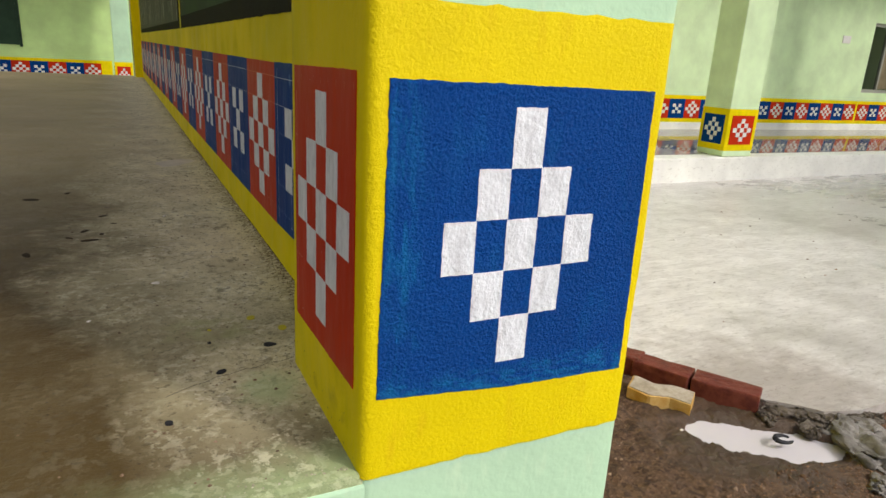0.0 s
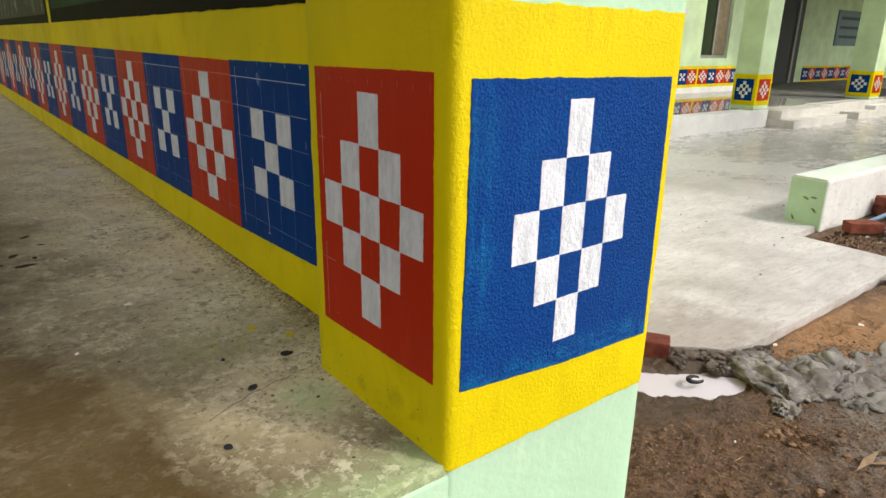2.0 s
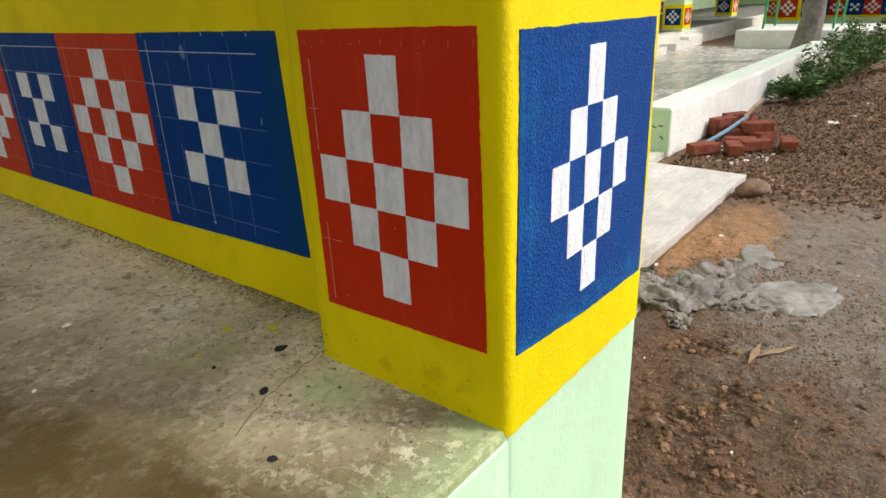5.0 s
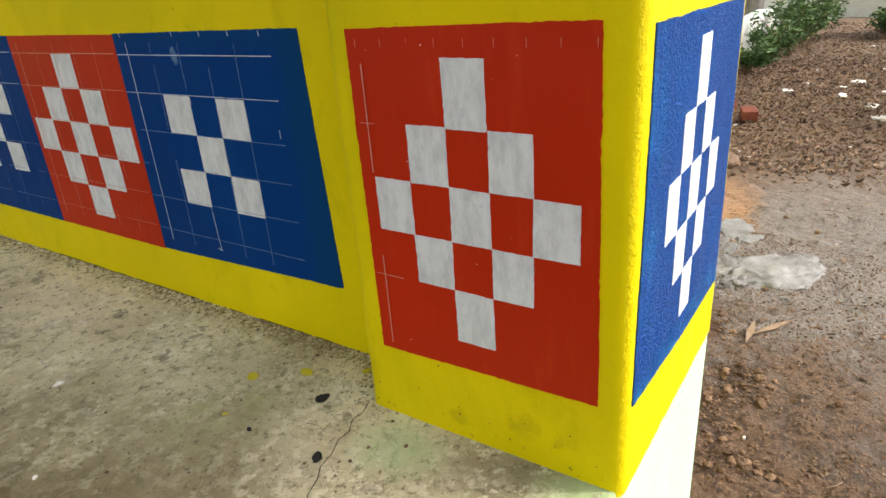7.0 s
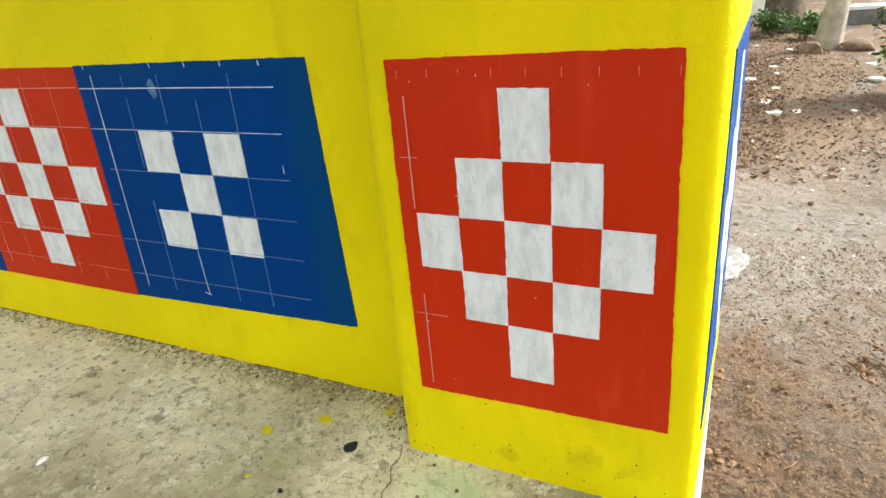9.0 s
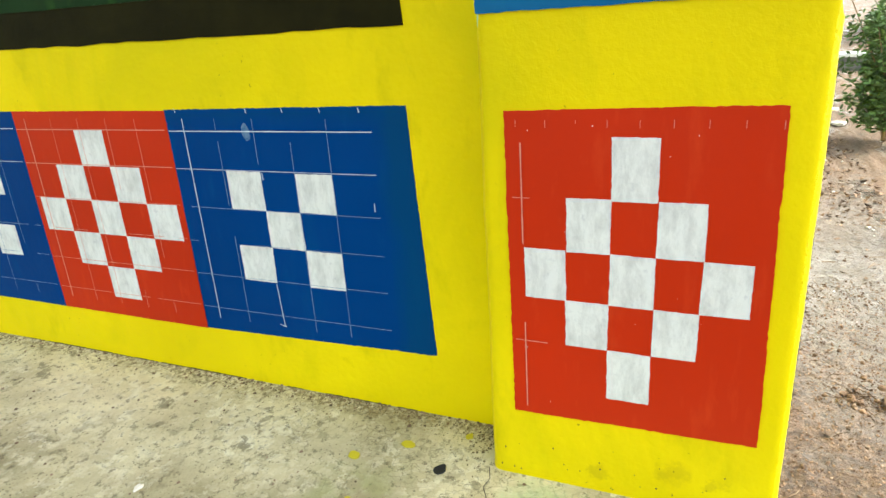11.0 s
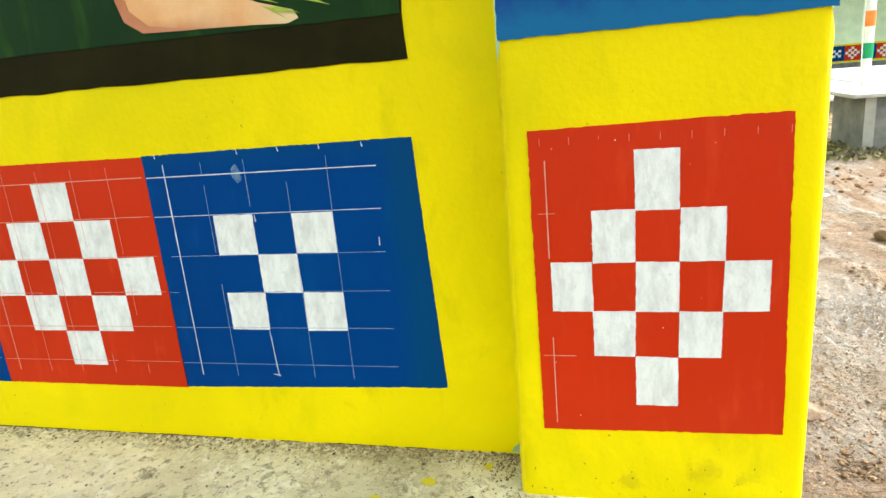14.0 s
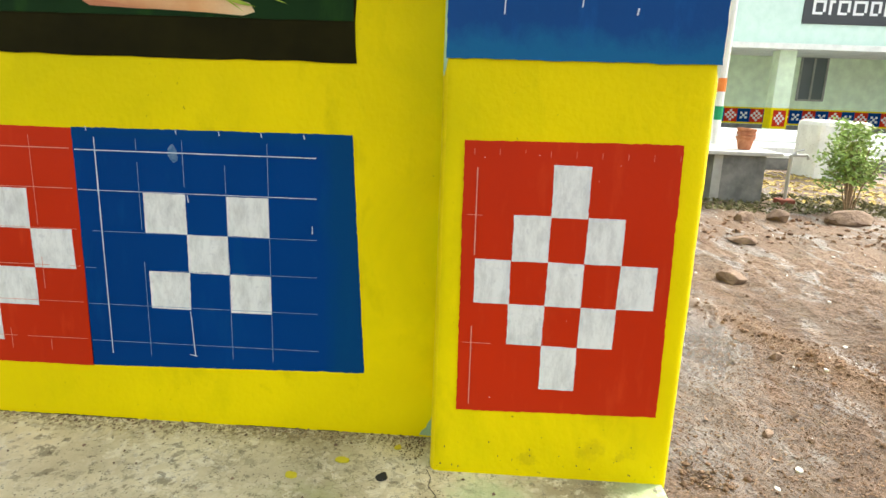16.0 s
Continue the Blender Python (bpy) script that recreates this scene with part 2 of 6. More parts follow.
def floor_concrete():
    n = Nodes(material("verandah_concrete", (0.3, 0.28, 0.22), 0.6))
    n.bsdf.inputs["Specular IOR Level"].default_value = 0.22
    broad = n.noise(1.6, 4)
    mid = n.noise(9.0, 6, 0.65)
    flakes = n.noise(26.0, 6, 0.62, None, 0.6)
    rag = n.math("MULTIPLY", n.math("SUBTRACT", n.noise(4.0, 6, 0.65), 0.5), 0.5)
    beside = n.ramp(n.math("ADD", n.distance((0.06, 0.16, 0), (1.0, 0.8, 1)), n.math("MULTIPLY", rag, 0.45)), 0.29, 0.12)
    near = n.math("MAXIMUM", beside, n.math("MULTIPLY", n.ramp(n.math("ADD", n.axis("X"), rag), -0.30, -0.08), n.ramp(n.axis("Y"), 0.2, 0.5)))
    # brown dust away from the wall, darkened for shade; further along light is painted in
    dim_dust = n.mix(n.ramp(broad, 0.3, 0.7), (0.060, 0.040, 0.014), (0.114, 0.080, 0.031))
    lit_far = n.mix(n.ramp(broad, 0.3, 0.7), (0.44, 0.355, 0.205), (0.60, 0.50, 0.32))
    dim_dust = n.mix(n.math("MULTIPLY", n.ramp(n.math("ADD", n.axis("Y"), rag), 0.75, 2.0), 0.95), dim_dust, lit_far)
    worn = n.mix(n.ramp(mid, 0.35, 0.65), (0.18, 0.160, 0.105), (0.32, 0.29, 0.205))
    # paler with y by the wall: brighter light put into the concrete's colour
    lit_near = n.mix(n.ramp(mid, 0.35, 0.65), (0.56, 0.51, 0.355), (0.80, 0.75, 0.56))
    worn = n.mix(n.ramp(n.math("ADD", n.axis("Y"), n.math("MULTIPLY", rag, 0.3)), 0.07, 0.20), worn, lit_near)
    c = n.mix(near, dim_dust, worn)
    # thin skin of cement flaked off in small soft patches
    frill = n.math("MULTIPLY", n.math("SUBTRACT", n.noise(170.0, 5, 0.7), 0.5), 0.7)
    skin_a = n.noise(58.0, 8, 0.68)
    skin_b = n.math("ADD", n.tone(120.0, n.wobble(90.0, 0.016)), frill)
    gap = n.ramp(n.noise(13.0, 6, 0.65), 0.40, 0.58)
    pale = n.math("MAXIMUM", n.ramp(skin_a, 0.525, 0.56), n.math("MULTIPLY", n.ramp(skin_b, 0.62, 0.95), 0.6))
    strength = n.math("ADD", n.math("MULTIPLY", near, 0.84), 0.08)
    c = n.mix(n.math("MULTIPLY", n.math("MULTIPLY", pale, gap), strength), c, (0.80, 0.77, 0.65))
    low = n.math("MULTIPLY", n.ramp(n.noise(47.0, 8, 0.70, None, 0.4), 0.545, 0.59), n.ramp(n.noise(7.0, 4), 0.40, 0.58))
    c = n.mix(n.math("MULTIPLY", n.math("MULTIPLY", low, n.math("ADD", n.math("MULTIPLY", near, 0.75), 0.2)), 0.72), c, (0.155, 0.130, 0.085))
    dark = n.ramp(n.noise(85.0, 8, 0.75), 0.565, 0.60)
    c = n.mix(n.math("MULTIPLY", dark, 0.58), c, (0.075, 0.060, 0.036))
    specks = n.math("MULTIPLY", n.ramp(n.noise(260, 2, 0.5), 0.64, 0.70), n.ramp(n.noise(16, 3), 0.42, 0.6))
    c = n.mix(n.math("MULTIPLY", specks, 0.9), c, (0.035, 0.028, 0.018))
    # fine crackle round the pillar's foot
    web = n.ramp(n.cells(75.0, "DISTANCE_TO_EDGE", "Distance", n.wobble(70.0, 0.022)), 0.055, 0.015)
    where = n.math("MULTIPLY", n.ramp(n.distance((0.0, 0.33, 0), (1.0, 0.6, 1)), 0.22, 0.05), n.ramp(n.noise(20, 4, 0.6), 0.44, 0.58))
    c = n.mix(n.math("MULTIPLY", n.math("MULTIPLY", web, where), 0.45), c, (0.05, 0.04, 0.025))
    # brown crumbly dirt in a narrow uneven strip by the wall
    strip_x = n.math("ADD", n.axis("X"), n.math("MULTIPLY", n.math("SUBTRACT", n.noise(12, 5, 0.7), 0.5), 0.09))
    crumb = n.math("MULTIPLY", n.ramp(strip_x, 0.030, 0.062), n.ramp(n.noise(150, 4, 0.7), 0.42, 0.58))
    c = n.mix(n.math("MULTIPLY", crumb, 0.75), c, (0.12, 0.085, 0.035))
    # mint and yellow paint rubbed into the concrete
    blob = n.ramp(n.math("ADD", n.distance((-0.042, 0.190, 0), (1.0, 0.8, 1)), n.math("MULTIPLY", n.math("SUBTRACT", n.noise(40, 5, 0.7), 0.5), 0.06)), 0.045, 0.015)
    lip = n.math("MULTIPLY", n.ramp(n.math("ADD", n.axis("Y"), n.math("MULTIPLY", n.math("SUBTRACT", n.noise(18, 5, 0.7), 0.5), 0.10)), 0.075, 0.02), n.ramp(n.axis("X"), -0.30, -0.06))
    mint_mask = n.math("MAXIMUM", n.math("MULTIPLY", blob, 0.55), n.math("MULTIPLY", lip, 0.6))
    c = n.mix(mint_mask, c, (0.42, 0.58, 0.33))
    smear = n.math("MULTIPLY", n.ramp(n.distance((-0.085, 0.37, 0), (0.8, 1.0, 1)), 0.07, 0.02), n.ramp(n.noise(28, 4), 0.42, 0.6))
    c = n.mix(n.math("MULTIPLY", smear, 0.3), c, (0.44, 0.52, 0.24))
    h = n.math("ADD", n.math("MULTIPLY", flakes, 1.6), n.math("ADD", n.math("MULTIPLY", n.math("MULTIPLY", pale, gap), 0.5), n.math("MULTIPLY", n.noise(140, 5, 0.7), 0.8)))
    c = n.mix(1.0, c, (1.0, 0.975, 0.86), "MULTIPLY")
    rough = n.math("ADD", n.ramp(mid, 0.3, 0.7, 0.42, 0.6), n.math("MULTIPLY", near, 0.2))
    return n.finish(c, rough, h, 0.6, 0.003)


def yard_concrete():
    n = Nodes(material("yard_concrete", (0.42, 0.41, 0.39), 0.55))
    broad = n.noise(0.7, 5, 0.6)
    sweep = n.noise(5.5, 9, 0.74, n.stretched((0.7, 1.5, 1)), 0.4)
    c = n.mix(n.ramp(sweep, 0.32, 0.68), (0.55, 0.532, 0.508), (0.79, 0.78, 0.765))
    c = n.mix(n.math("MULTIPLY", n.ramp(broad, 0.5, 0.72), 0.6), c, (0.20, 0.18, 0.16))
    c = n.mix(n.math("MULTIPLY", n.ramp(n.noise(38, 8, 0.8, n.stretched((0.6, 1.3, 1))), 0.55, 0.62), 0.5), c, (0.22, 0.20, 0.175))
    mud = n.math("MULTIPLY", n.ramp(n.math("ADD", n.distance((2.0, 0.9, -0.8), (0.9, 0.75, 0)), n.math("MULTIPLY", n.math("SUBTRACT", n.noise(5, 6, 0.7), 0.5), 1.0)), 0.50, 0.15), 0.55)
    c = n.mix(mud, c, (0.17, 0.125, 0.095))
    brushed = n.noise(24, 6, 0.75, n.stretched((0.35, 2.2, 1)), 0.6)
    c = n.mix(n.math("MULTIPLY", n.ramp(brushed, 0.50, 0.64), 0.35), c, (0.27, 0.25, 0.225))
    wet = n.math("MULTIPLY", n.ramp(n.axis("X"), 4.5, 8.0), n.ramp(sweep, 0.38, 0.55))
    rough = n.math("SUBTRACT", n.ramp(broad, 0.4, 0.6, 0.50, 0.34), n.math("MULTIPLY", wet, 0.26))
    c = n.mix(n.math("MULTIPLY", wet, 0.35), c, (0.15, 0.14, 0.125))
    return n.finish(c, rough, n.math("ADD", sweep, n.math("MULTIPLY", n.noise(70, 4), 0.25)), 0.35, 0.006)


def soil():
    n = Nodes(material("soil", (0.2, 0.12, 0.08), 0.9))
    broad = n.noise(0.9, 5, 0.6)
    mid = n.noise(7, 6, 0.65)
    fine = n.noise(60, 5, 0.7)
    c = n.mix(n.ramp(mid, 0.33, 0.68), (0.072, 0.038, 0.021), (0.190, 0.116, 0.070))
    c = n.mix(n.math("MULTIPLY", n.ramp(fine, 0.52, 0.68), 0.5), c, (0.20, 0.125, 0.075))
    c = n.mix(n.math("MULTIPLY", n.ramp(n.noise(38, 5, 0.7), 0.57, 0.66), 0.6), c, (0.05, 0.030, 0.02))
    crumb = n.tone(130, n.wobble(90, 0.012))
    c = n.mix(n.math("MULTIPLY", n.ramp(crumb, 0.55, 0.95), 0.55), c, (0.27, 0.175, 0.110))
    c = n.mix(n.math("MULTIPLY", n.ramp(n.tone(70, n.wobble(50, 0.02)), 0.42, 0.10), 0.7), c, (0.040, 0.020, 0.010))
    c = n.mix(n.math("MULTIPLY", n.ramp(n.noise(150, 4, 0.7), 0.56, 0.64), 0.6), c, (0.032, 0.018, 0.010))
    # dried cement slurry washed over the earth
    edge = n.math("MULTIPLY", n.math("SUBTRACT", mid, 0.5), 1.3)
    grey_a = n.ramp(n.math("ADD", n.distance((2.75, -0.05, -0.8), (0.75, 1.45, 0)), edge), 0.95, 0.6)
    grey_b = n.ramp(n.math("ADD", n.distance((3.0, -0.55, -0.8), (0.55, 0.85, 0)), edge), 1.1, 0.45, 0, 0.8)
    slurry = n.math("MAXIMUM", grey_a, n.math("MULTIPLY", grey_b, n.ramp(n.math("ADD", n.axis("Y"), n.math("MULTIPLY", edge, 0.6)), -1.35, -0.75)))
    c = n.mix(n.math("MULTIPLY", slurry, 0.75), c, n.mix(n.ramp(fine, 0.3, 0.7), (0.185, 0.166, 0.150), (0.32, 0.295, 0.272)))
    # orange patch against the slab
    orange_patch = n.ramp(n.math("ADD", n.distance((2.75, 0.52, -0.8), (1.0, 2.6, 0)), n.math("MULTIPLY", edge, 0.7)), 0.72, 0.52)
    c = n.mix(n.math("MULTIPLY", orange_patch, 0.9), c, n.mix(n.ramp(mid, 0.35, 0.65), (0.36, 0.19, 0.085), (0.50, 0.30, 0.16)))
    far = n.ramp(n.math("ADD", n.axis("X"), n.math("MULTIPLY", broad, 2.0)), 3.8, 5.2)
    c = n.mix(n.math("MULTIPLY", far, 0.75), c, n.mix(n.ramp(fine, 0.4, 0.62), (0.15, 0.092, 0.058), (0.34, 0.235, 0.16)))
    # trodden pale bands, orange-brown ridges and damp sheen across the open ground
    open_y = n.ramp(n.axis("Y"), -0.35, -0.9)
    band = n.noise(1.5, 6, 0.62, n.stretched((0.75, 1.6, 1)), 1.2)
    c = n.mix(n.math("MULTIPLY", n.math("MULTIPLY", n.ramp(band, 0.50, 0.62), open_y), 0.7), c, n.mix(n.ramp(fine, 0.35, 0.65), (0.085, 0.058, 0.038), (0.175, 0.128, 0.088)))
    c = n.mix(n.math("MULTIPLY", n.math("MULTIPLY", n.ramp(band, 0.42, 0.33), open_y), 0.75), c, n.mix(n.ramp(fine, 0.35, 0.65), (0.085, 0.042, 0.020), (0.21, 0.112, 0.054)))
    sheen = n.math("MULTIPLY", n.ramp(n.noise(2.6, 5, 0.6, n.stretched((0.6, 1.8, 1))), 0.57, 0.66), open_y)
    debris = n.math("MULTIPLY", n.ramp(n.noise(17, 7, 0.75, n.stretched((0.7, 1.6, 1)), 0.8), 0.55, 0.63), n.ramp(n.noise(1.1, 3), 0.38, 0.6))
    c = n.mix(n.math("MULTIPLY", debris, 0.6), c, (0.045, 0.028, 0.017))
    damp = n.ramp(n.math("ADD", n.distance((1.68, 0.76, -0.8), (1.0, 1.2, 0)), n.math("MULTIPLY", edge, 0.3)), 0.42, 0.24)
    c = n.mix(n.math("MULTIPLY", damp, 0.8), c, (0.085, 0.058, 0.040))
    puddled = n.math("MULTIPLY", n.ramp(n.noise(2.1, 6, 0.62, n.stretched((0.7, 1.5, 1)), 0.6), 0.52, 0.60), open_y)
    c = n.mix(n.math("MULTIPLY", puddled, 0.6), c, n.mix(n.ramp(fine, 0.35, 0.65), (0.058, 0.044, 0.034), (0.115, 0.092, 0.074)))
    ridge = n.ramp(n.math("ADD", n.math("ABSOLUTE", n.math("ADD", n.math("ADD", n.axis("Y"), 2.43), n.math("MULTIPLY", n.axis("X"), -0.413))), n.math("MULTIPLY", edge, 0.30)), 0.22, 0.04)
    ridge = n.math("MULTIPLY", ridge, n.math("MULTIPLY", n.ramp(n.axis("X"), 1.3, 1.7), n.ramp(n.axis("X"), 3.4, 3.0)))
    c = n.mix(n.math("MULTIPLY", ridge, 0.6), c, n.mix(n.ramp(fine, 0.35, 0.65), (0.14, 0.078, 0.042), (0.30, 0.19, 0.11)))
    c = n.mix(1.0, c, (0.79, 0.752, 0.690), "MULTIPLY")
    rough = n.math("SUBTRACT", 0.9, n.math("MULTIPLY", n.math("MULTIPLY", slurry, n.ramp(n.noise(1.8, 5, 0.6), 0.42, 0.56)), 0.52))
    rough = n.math("SUBTRACT", rough, n.math("MULTIPLY", n.math("MAXIMUM", n.math("MAXIMUM", sheen, puddled), damp), 0.58))
    h = n.math("ADD", n.math("MULTIPLY", n.noise(35, 6, 0.7), 1.5), n.math("MULTIPLY", n.cells(45), 0.3))
    return n.finish(c, rough, h, 0.95, 0.011)


def plain(name, base, other, scale=12.0, rough=0.7, relief=0.4, depth=0.003, per=0.0):
    """A matt material of two tones; per: how much each object or loose piece differs."""
    n = Nodes(material(name, base, rough))
    n.bsdf.inputs["Specular IOR Level"].default_value = 0.2
    c = n.mix(n.ramp(n.noise(scale, 5, 0.65), 0.35, 0.65), base, other)
    if per:
        c = n.mix(1.0, c, n.mix(n.island(), (1 - per,) * 3, (1 + per,) * 3), "MULTIPLY")
    return n.finish(c, rough, n.noise(scale * 6, 5, 0.7), relief, depth)


floor_mat, yard_mat, soil_mat = floor_concrete(), yard_concrete(), soil()
brick_mat = plain("red_brick", (0.16, 0.045, 0.028), (0.27, 0.085, 0.052), 18, 0.85, 0.6, 0.004)
wet_brick = plain("wet_red_brick", (0.10, 0.022, 0.016), (0.20, 0.055, 0.038), 22, 0.45, 0.6, 0.004)
yellow_block = plain("yellow_paver", (0.50, 0.27, 0.05), (0.62, 0.42, 0.16), 20, 0.8, 0.6, 0.004)
cement_mat = plain("cement_lump", (0.115, 0.106, 0.097), (0.27, 0.255, 0.235), 9, 0.5, 0.7, 0.010)
stone_mat = plain("pebble", (0.13, 0.080, 0.050), (0.29, 0.21, 0.15), 20, 0.85, 0.6, 0.004, 0.5)
rock_mat = plain("rock", (0.13, 0.082, 0.055), (0.29, 0.20, 0.14), 9, 0.85, 0.8, 0.01)
litter_mat = plain("dead_leaf", (0.10, 0.058, 0.036), (0.28, 0.185, 0.12), 10, 0.85, 0.3, 0.002, 0.8)
scrap_mat = plain("pale_scrap", (0.62, 0.58, 0.52), (0.78, 0.75, 0.70), 20, 0.8, 0.3, 0.002, 0.2)
twig_mat = plain("dry_twig", (0.24, 0.16, 0.10), (0.36, 0.26, 0.17), 40, 0.85, 0.3, 0.001, 0.3)
leaf_mat = plain("green_leaf", (0.045, 0.095, 0.028), (0.135, 0.215, 0.070), 6, 0.5, 0.2, 0.002, 0.5)
young_leaf = plain("yellow_green_leaf", (0.22, 0.34, 0.08), (0.38, 0.48, 0.17), 6, 0.5, 0.2, 0.002, 0.4)
bark_mat = plain("bark", (0.10, 0.075, 0.055), (0.24, 0.19, 0.14), 9, 0.9, 1.0, 0.02)
grey_bark = plain("grey_bark", (0.16, 0.15, 0.13), (0.30, 0.28, 0.25), 9, 0.9, 0.8, 0.015)
lime_bark = plain("lime_washed_bark", (0.36, 0.30, 0.24), (0.52, 0.46, 0.38), 8, 0.9, 1.0, 0.02)
grey_cement = plain("grey_cement_render", (0.13, 0.13, 0.125), (0.24, 0.235, 0.22), 5, 0.85, 0.6, 0.006)
terracotta = plain("terracotta", (0.36, 0.13, 0.065), (0.46, 0.20, 0.11), 20, 0.8, 0.3, 0.002)
steel = material("galvanised_pipe", (0.45, 0.44, 0.42), 0.45, 0.8)
green_pipe = material("green_enamel_pipe", (0.02, 0.30, 0.12), 0.35)
band_green = plain("green_band_paint", (0.02, 0.25, 0.10), (0.03, 0.32, 0.14), 8, 0.7)
band_white = plain("white_band_paint", (0.70, 0.70, 0.68), (0.78, 0.78, 0.76), 8, 0.7)
band_orange = plain("orange_band_paint", (0.75, 0.20, 0.04), (0.80, 0.27, 0.07), 8, 0.7)
# near-black colour painted as the shade inside openings
dark_opening = material("dark_opening_shade", (0.030, 0.038, 0.034), 0.6)
board_green = plain("dark_green_board", (0.012, 0.035, 0.018), (0.02, 0.05, 0.028), 5, 0.45)
frame_grey = plain("grey_window_frame", (0.30, 0.31, 0.28), (0.38, 0.38, 0.34), 8, 0.6)
sign_grey = material("dark_grey_sign", (0.045, 0.05, 0.055), 0.6)
sign_white = material("white_sign_lettering", (0.75, 0.76, 0.76), 0.6)
black_paint = plain("black_border_paint", (0.010, 0.009, 0.002), (0.018, 0.016, 0.003), 9, 0.6)
black_paint.node_tree.nodes["Principled BSDF"].inputs["Specular IOR Level"].default_value = 0.05
drip_yellow = material("yellow_paint_drip", (0.55, 0.47, 0.02), 0.6)
drip_dark = material("dark_paint_drip", (0.010, 0.011, 0.015), 0.7)
drip_mint = plain("mint_paint_smear", (0.30, 0.42, 0.22), (0.36, 0.48, 0.28), 30, 0.7)
peach_paint = plain("peach_paint", (0.64, 0.32, 0.13), (0.76, 0.48, 0.24), 9, 0.45)
pn = Nodes(peach_paint)
old = [l for l in pn.t.links if l.to_socket == pn.bsdf.inputs["Base Color"]][0].from_socket
soft_edge = pn.math("MULTIPLY", pn.math("SUBTRACT", pn.noise(14, 4, 0.6), 0.5), 0.03)
under = pn.math("MULTIPLY", pn.ramp(pn.math("ADD", pn.axis("Z"), soft_edge), 0.482, 0.466), pn.ramp(pn.axis("Y"), 0.50, 0.58))
blend = pn.mix(pn.math("MULTIPLY", under, 0.85), old, (0.40, 0.14, 0.055))
tip = pn.ramp(pn.math("ADD", pn.axis("Y"), soft_edge), 0.505, 0.465)
pn.finish(pn.mix(pn.math("MULTIPLY", tip, 0.8), blend, (0.70, 0.55, 0.33)))
blush_paint = plain("red_brown_paint", (0.42, 0.15, 0.07), (0.55, 0.25, 0.13), 9, 0.45)
lime_paint = plain("lime_green_paint", (0.20, 0.34, 0.02), (0.34, 0.44, 0.05), 14, 0.45)
pale_stroke = plain("pale_stroke_paint", (0.40, 0.42, 0.30), (0.52, 0.50, 0.38), 14, 0.5)
blue_cloth = material("blue_plastic_pipe", (0.16, 0.30, 0.42), 0.5)


def mural_paint(name, a, b, c3):
    n = Nodes(material(name, a, 0.42))
    n.bsdf.inputs["Specular IOR Level"].default_value = 0.06
    c = n.mix(n.ramp(n.noise(3.5, 4, 0.6, n.stretched((1, 1, 0.6))), 0.35, 0.65), a, b)
    c = n.mix(n.math("MULTIPLY", n.ramp(n.noise(14, 5, 0.6, n.stretched((2, 2, 0.4))), 0.55, 0.75), 0.5), c, c3)
    return n.finish(c, 0.42, n.noise(90, 3), 0.2, 0.001)


mural_green = mural_paint("mural_green_paint", (0.004, 0.018, 0.005), (0.010, 0.036, 0.008), (0.035, 0.11, 0.012))
mural_brown = mural_paint("mural_brown_paint", (0.035, 0.03, 0.018), (0.09, 0.07, 0.04), (0.05, 0.09, 0.14))

# the pale base colour stands in for the bright sky mirrored in the water
water_mat = material("sky_white_puddle_water", (0.60, 0.58, 0.63), 0.04)
wnod = Nodes(water_mat)
wnod.finish(None, None, wnod.noise(9, 2), 0.05, 0.002)
water_mat.node_tree.nodes["Principled BSDF"].inputs["IOR"].default_value = 1.33
water_mat.node_tree.nodes["Principled BSDF"].inputs["Specular IOR Level"].default_value = 1.0
pane_mat = material("window_glass", (0.55, 0.6, 0.6), 0.05)
pane_mat.node_tree.nodes["Principled BSDF"].inputs["Transmission Weight"].default_value = 1.0


# ---- mesh helpers ----
def mesh_from(name, bm, mats, smooth=False):
    me = bpy.data.meshes.new(name)
    bm.normal_update()
    bm.to_mesh(me)
    bm.free()
    for m in (mats if isinstance(mats, (list, tuple)) else [mats]):
        me.materials.append(m)
    if smooth:
        me.shade_smooth()
    return me


def part(name, bm, mat, parent=None, label="", smooth=False, at=None):
    ob = new(name, bm if isinstance(bm, bpy.types.Mesh) else mesh_from(name, bm, mat, smooth))
    if parent is not None:
        ob.parent = parent
    if at is not None:
        ob.matrix_local = at
    return tagged(ob, label) if label else ob


def thing(name, label, category, at=(0, 0, 0), group="", kind="", turn=0):
    ob = new(name)
    ob.matrix_world = pose(*at, 0, 0, turn)
    ob.empty_display_size = 0.1
    return tagged(ob, label, category, group, kind)


def box(x0, x1, y0, y1, z0, z1, bevel=0.0, bm=None, seg=2):
    own = bmesh.new()
    bmesh.ops.create_cube(own, size=1)
    for v in own.verts:
        v.co = Vector(((x0 + x1) / 2 + v.co.x * (x1 - x0), (y0 + y1) / 2 + v.co.y * (y1 - y0), (z0 + z1) / 2 + v.co.z * (z1 - z0)))
    if bevel:
        bmesh.ops.bevel(own, geom=own.edges[:], offset=bevel, segments=seg, affect="EDGES", profile=0.6)
    if bm is None:
        return own
    merge(bm, own)
    return bm


def merge(bm, other, m=None):
    me = bpy.data.meshes.new("tmp")
    if m is not None:
        other.transform(m)
    other.to_mesh(me)
    other.free()
    bm.from_mesh(me)
    bpy.data.meshes.remove(me)


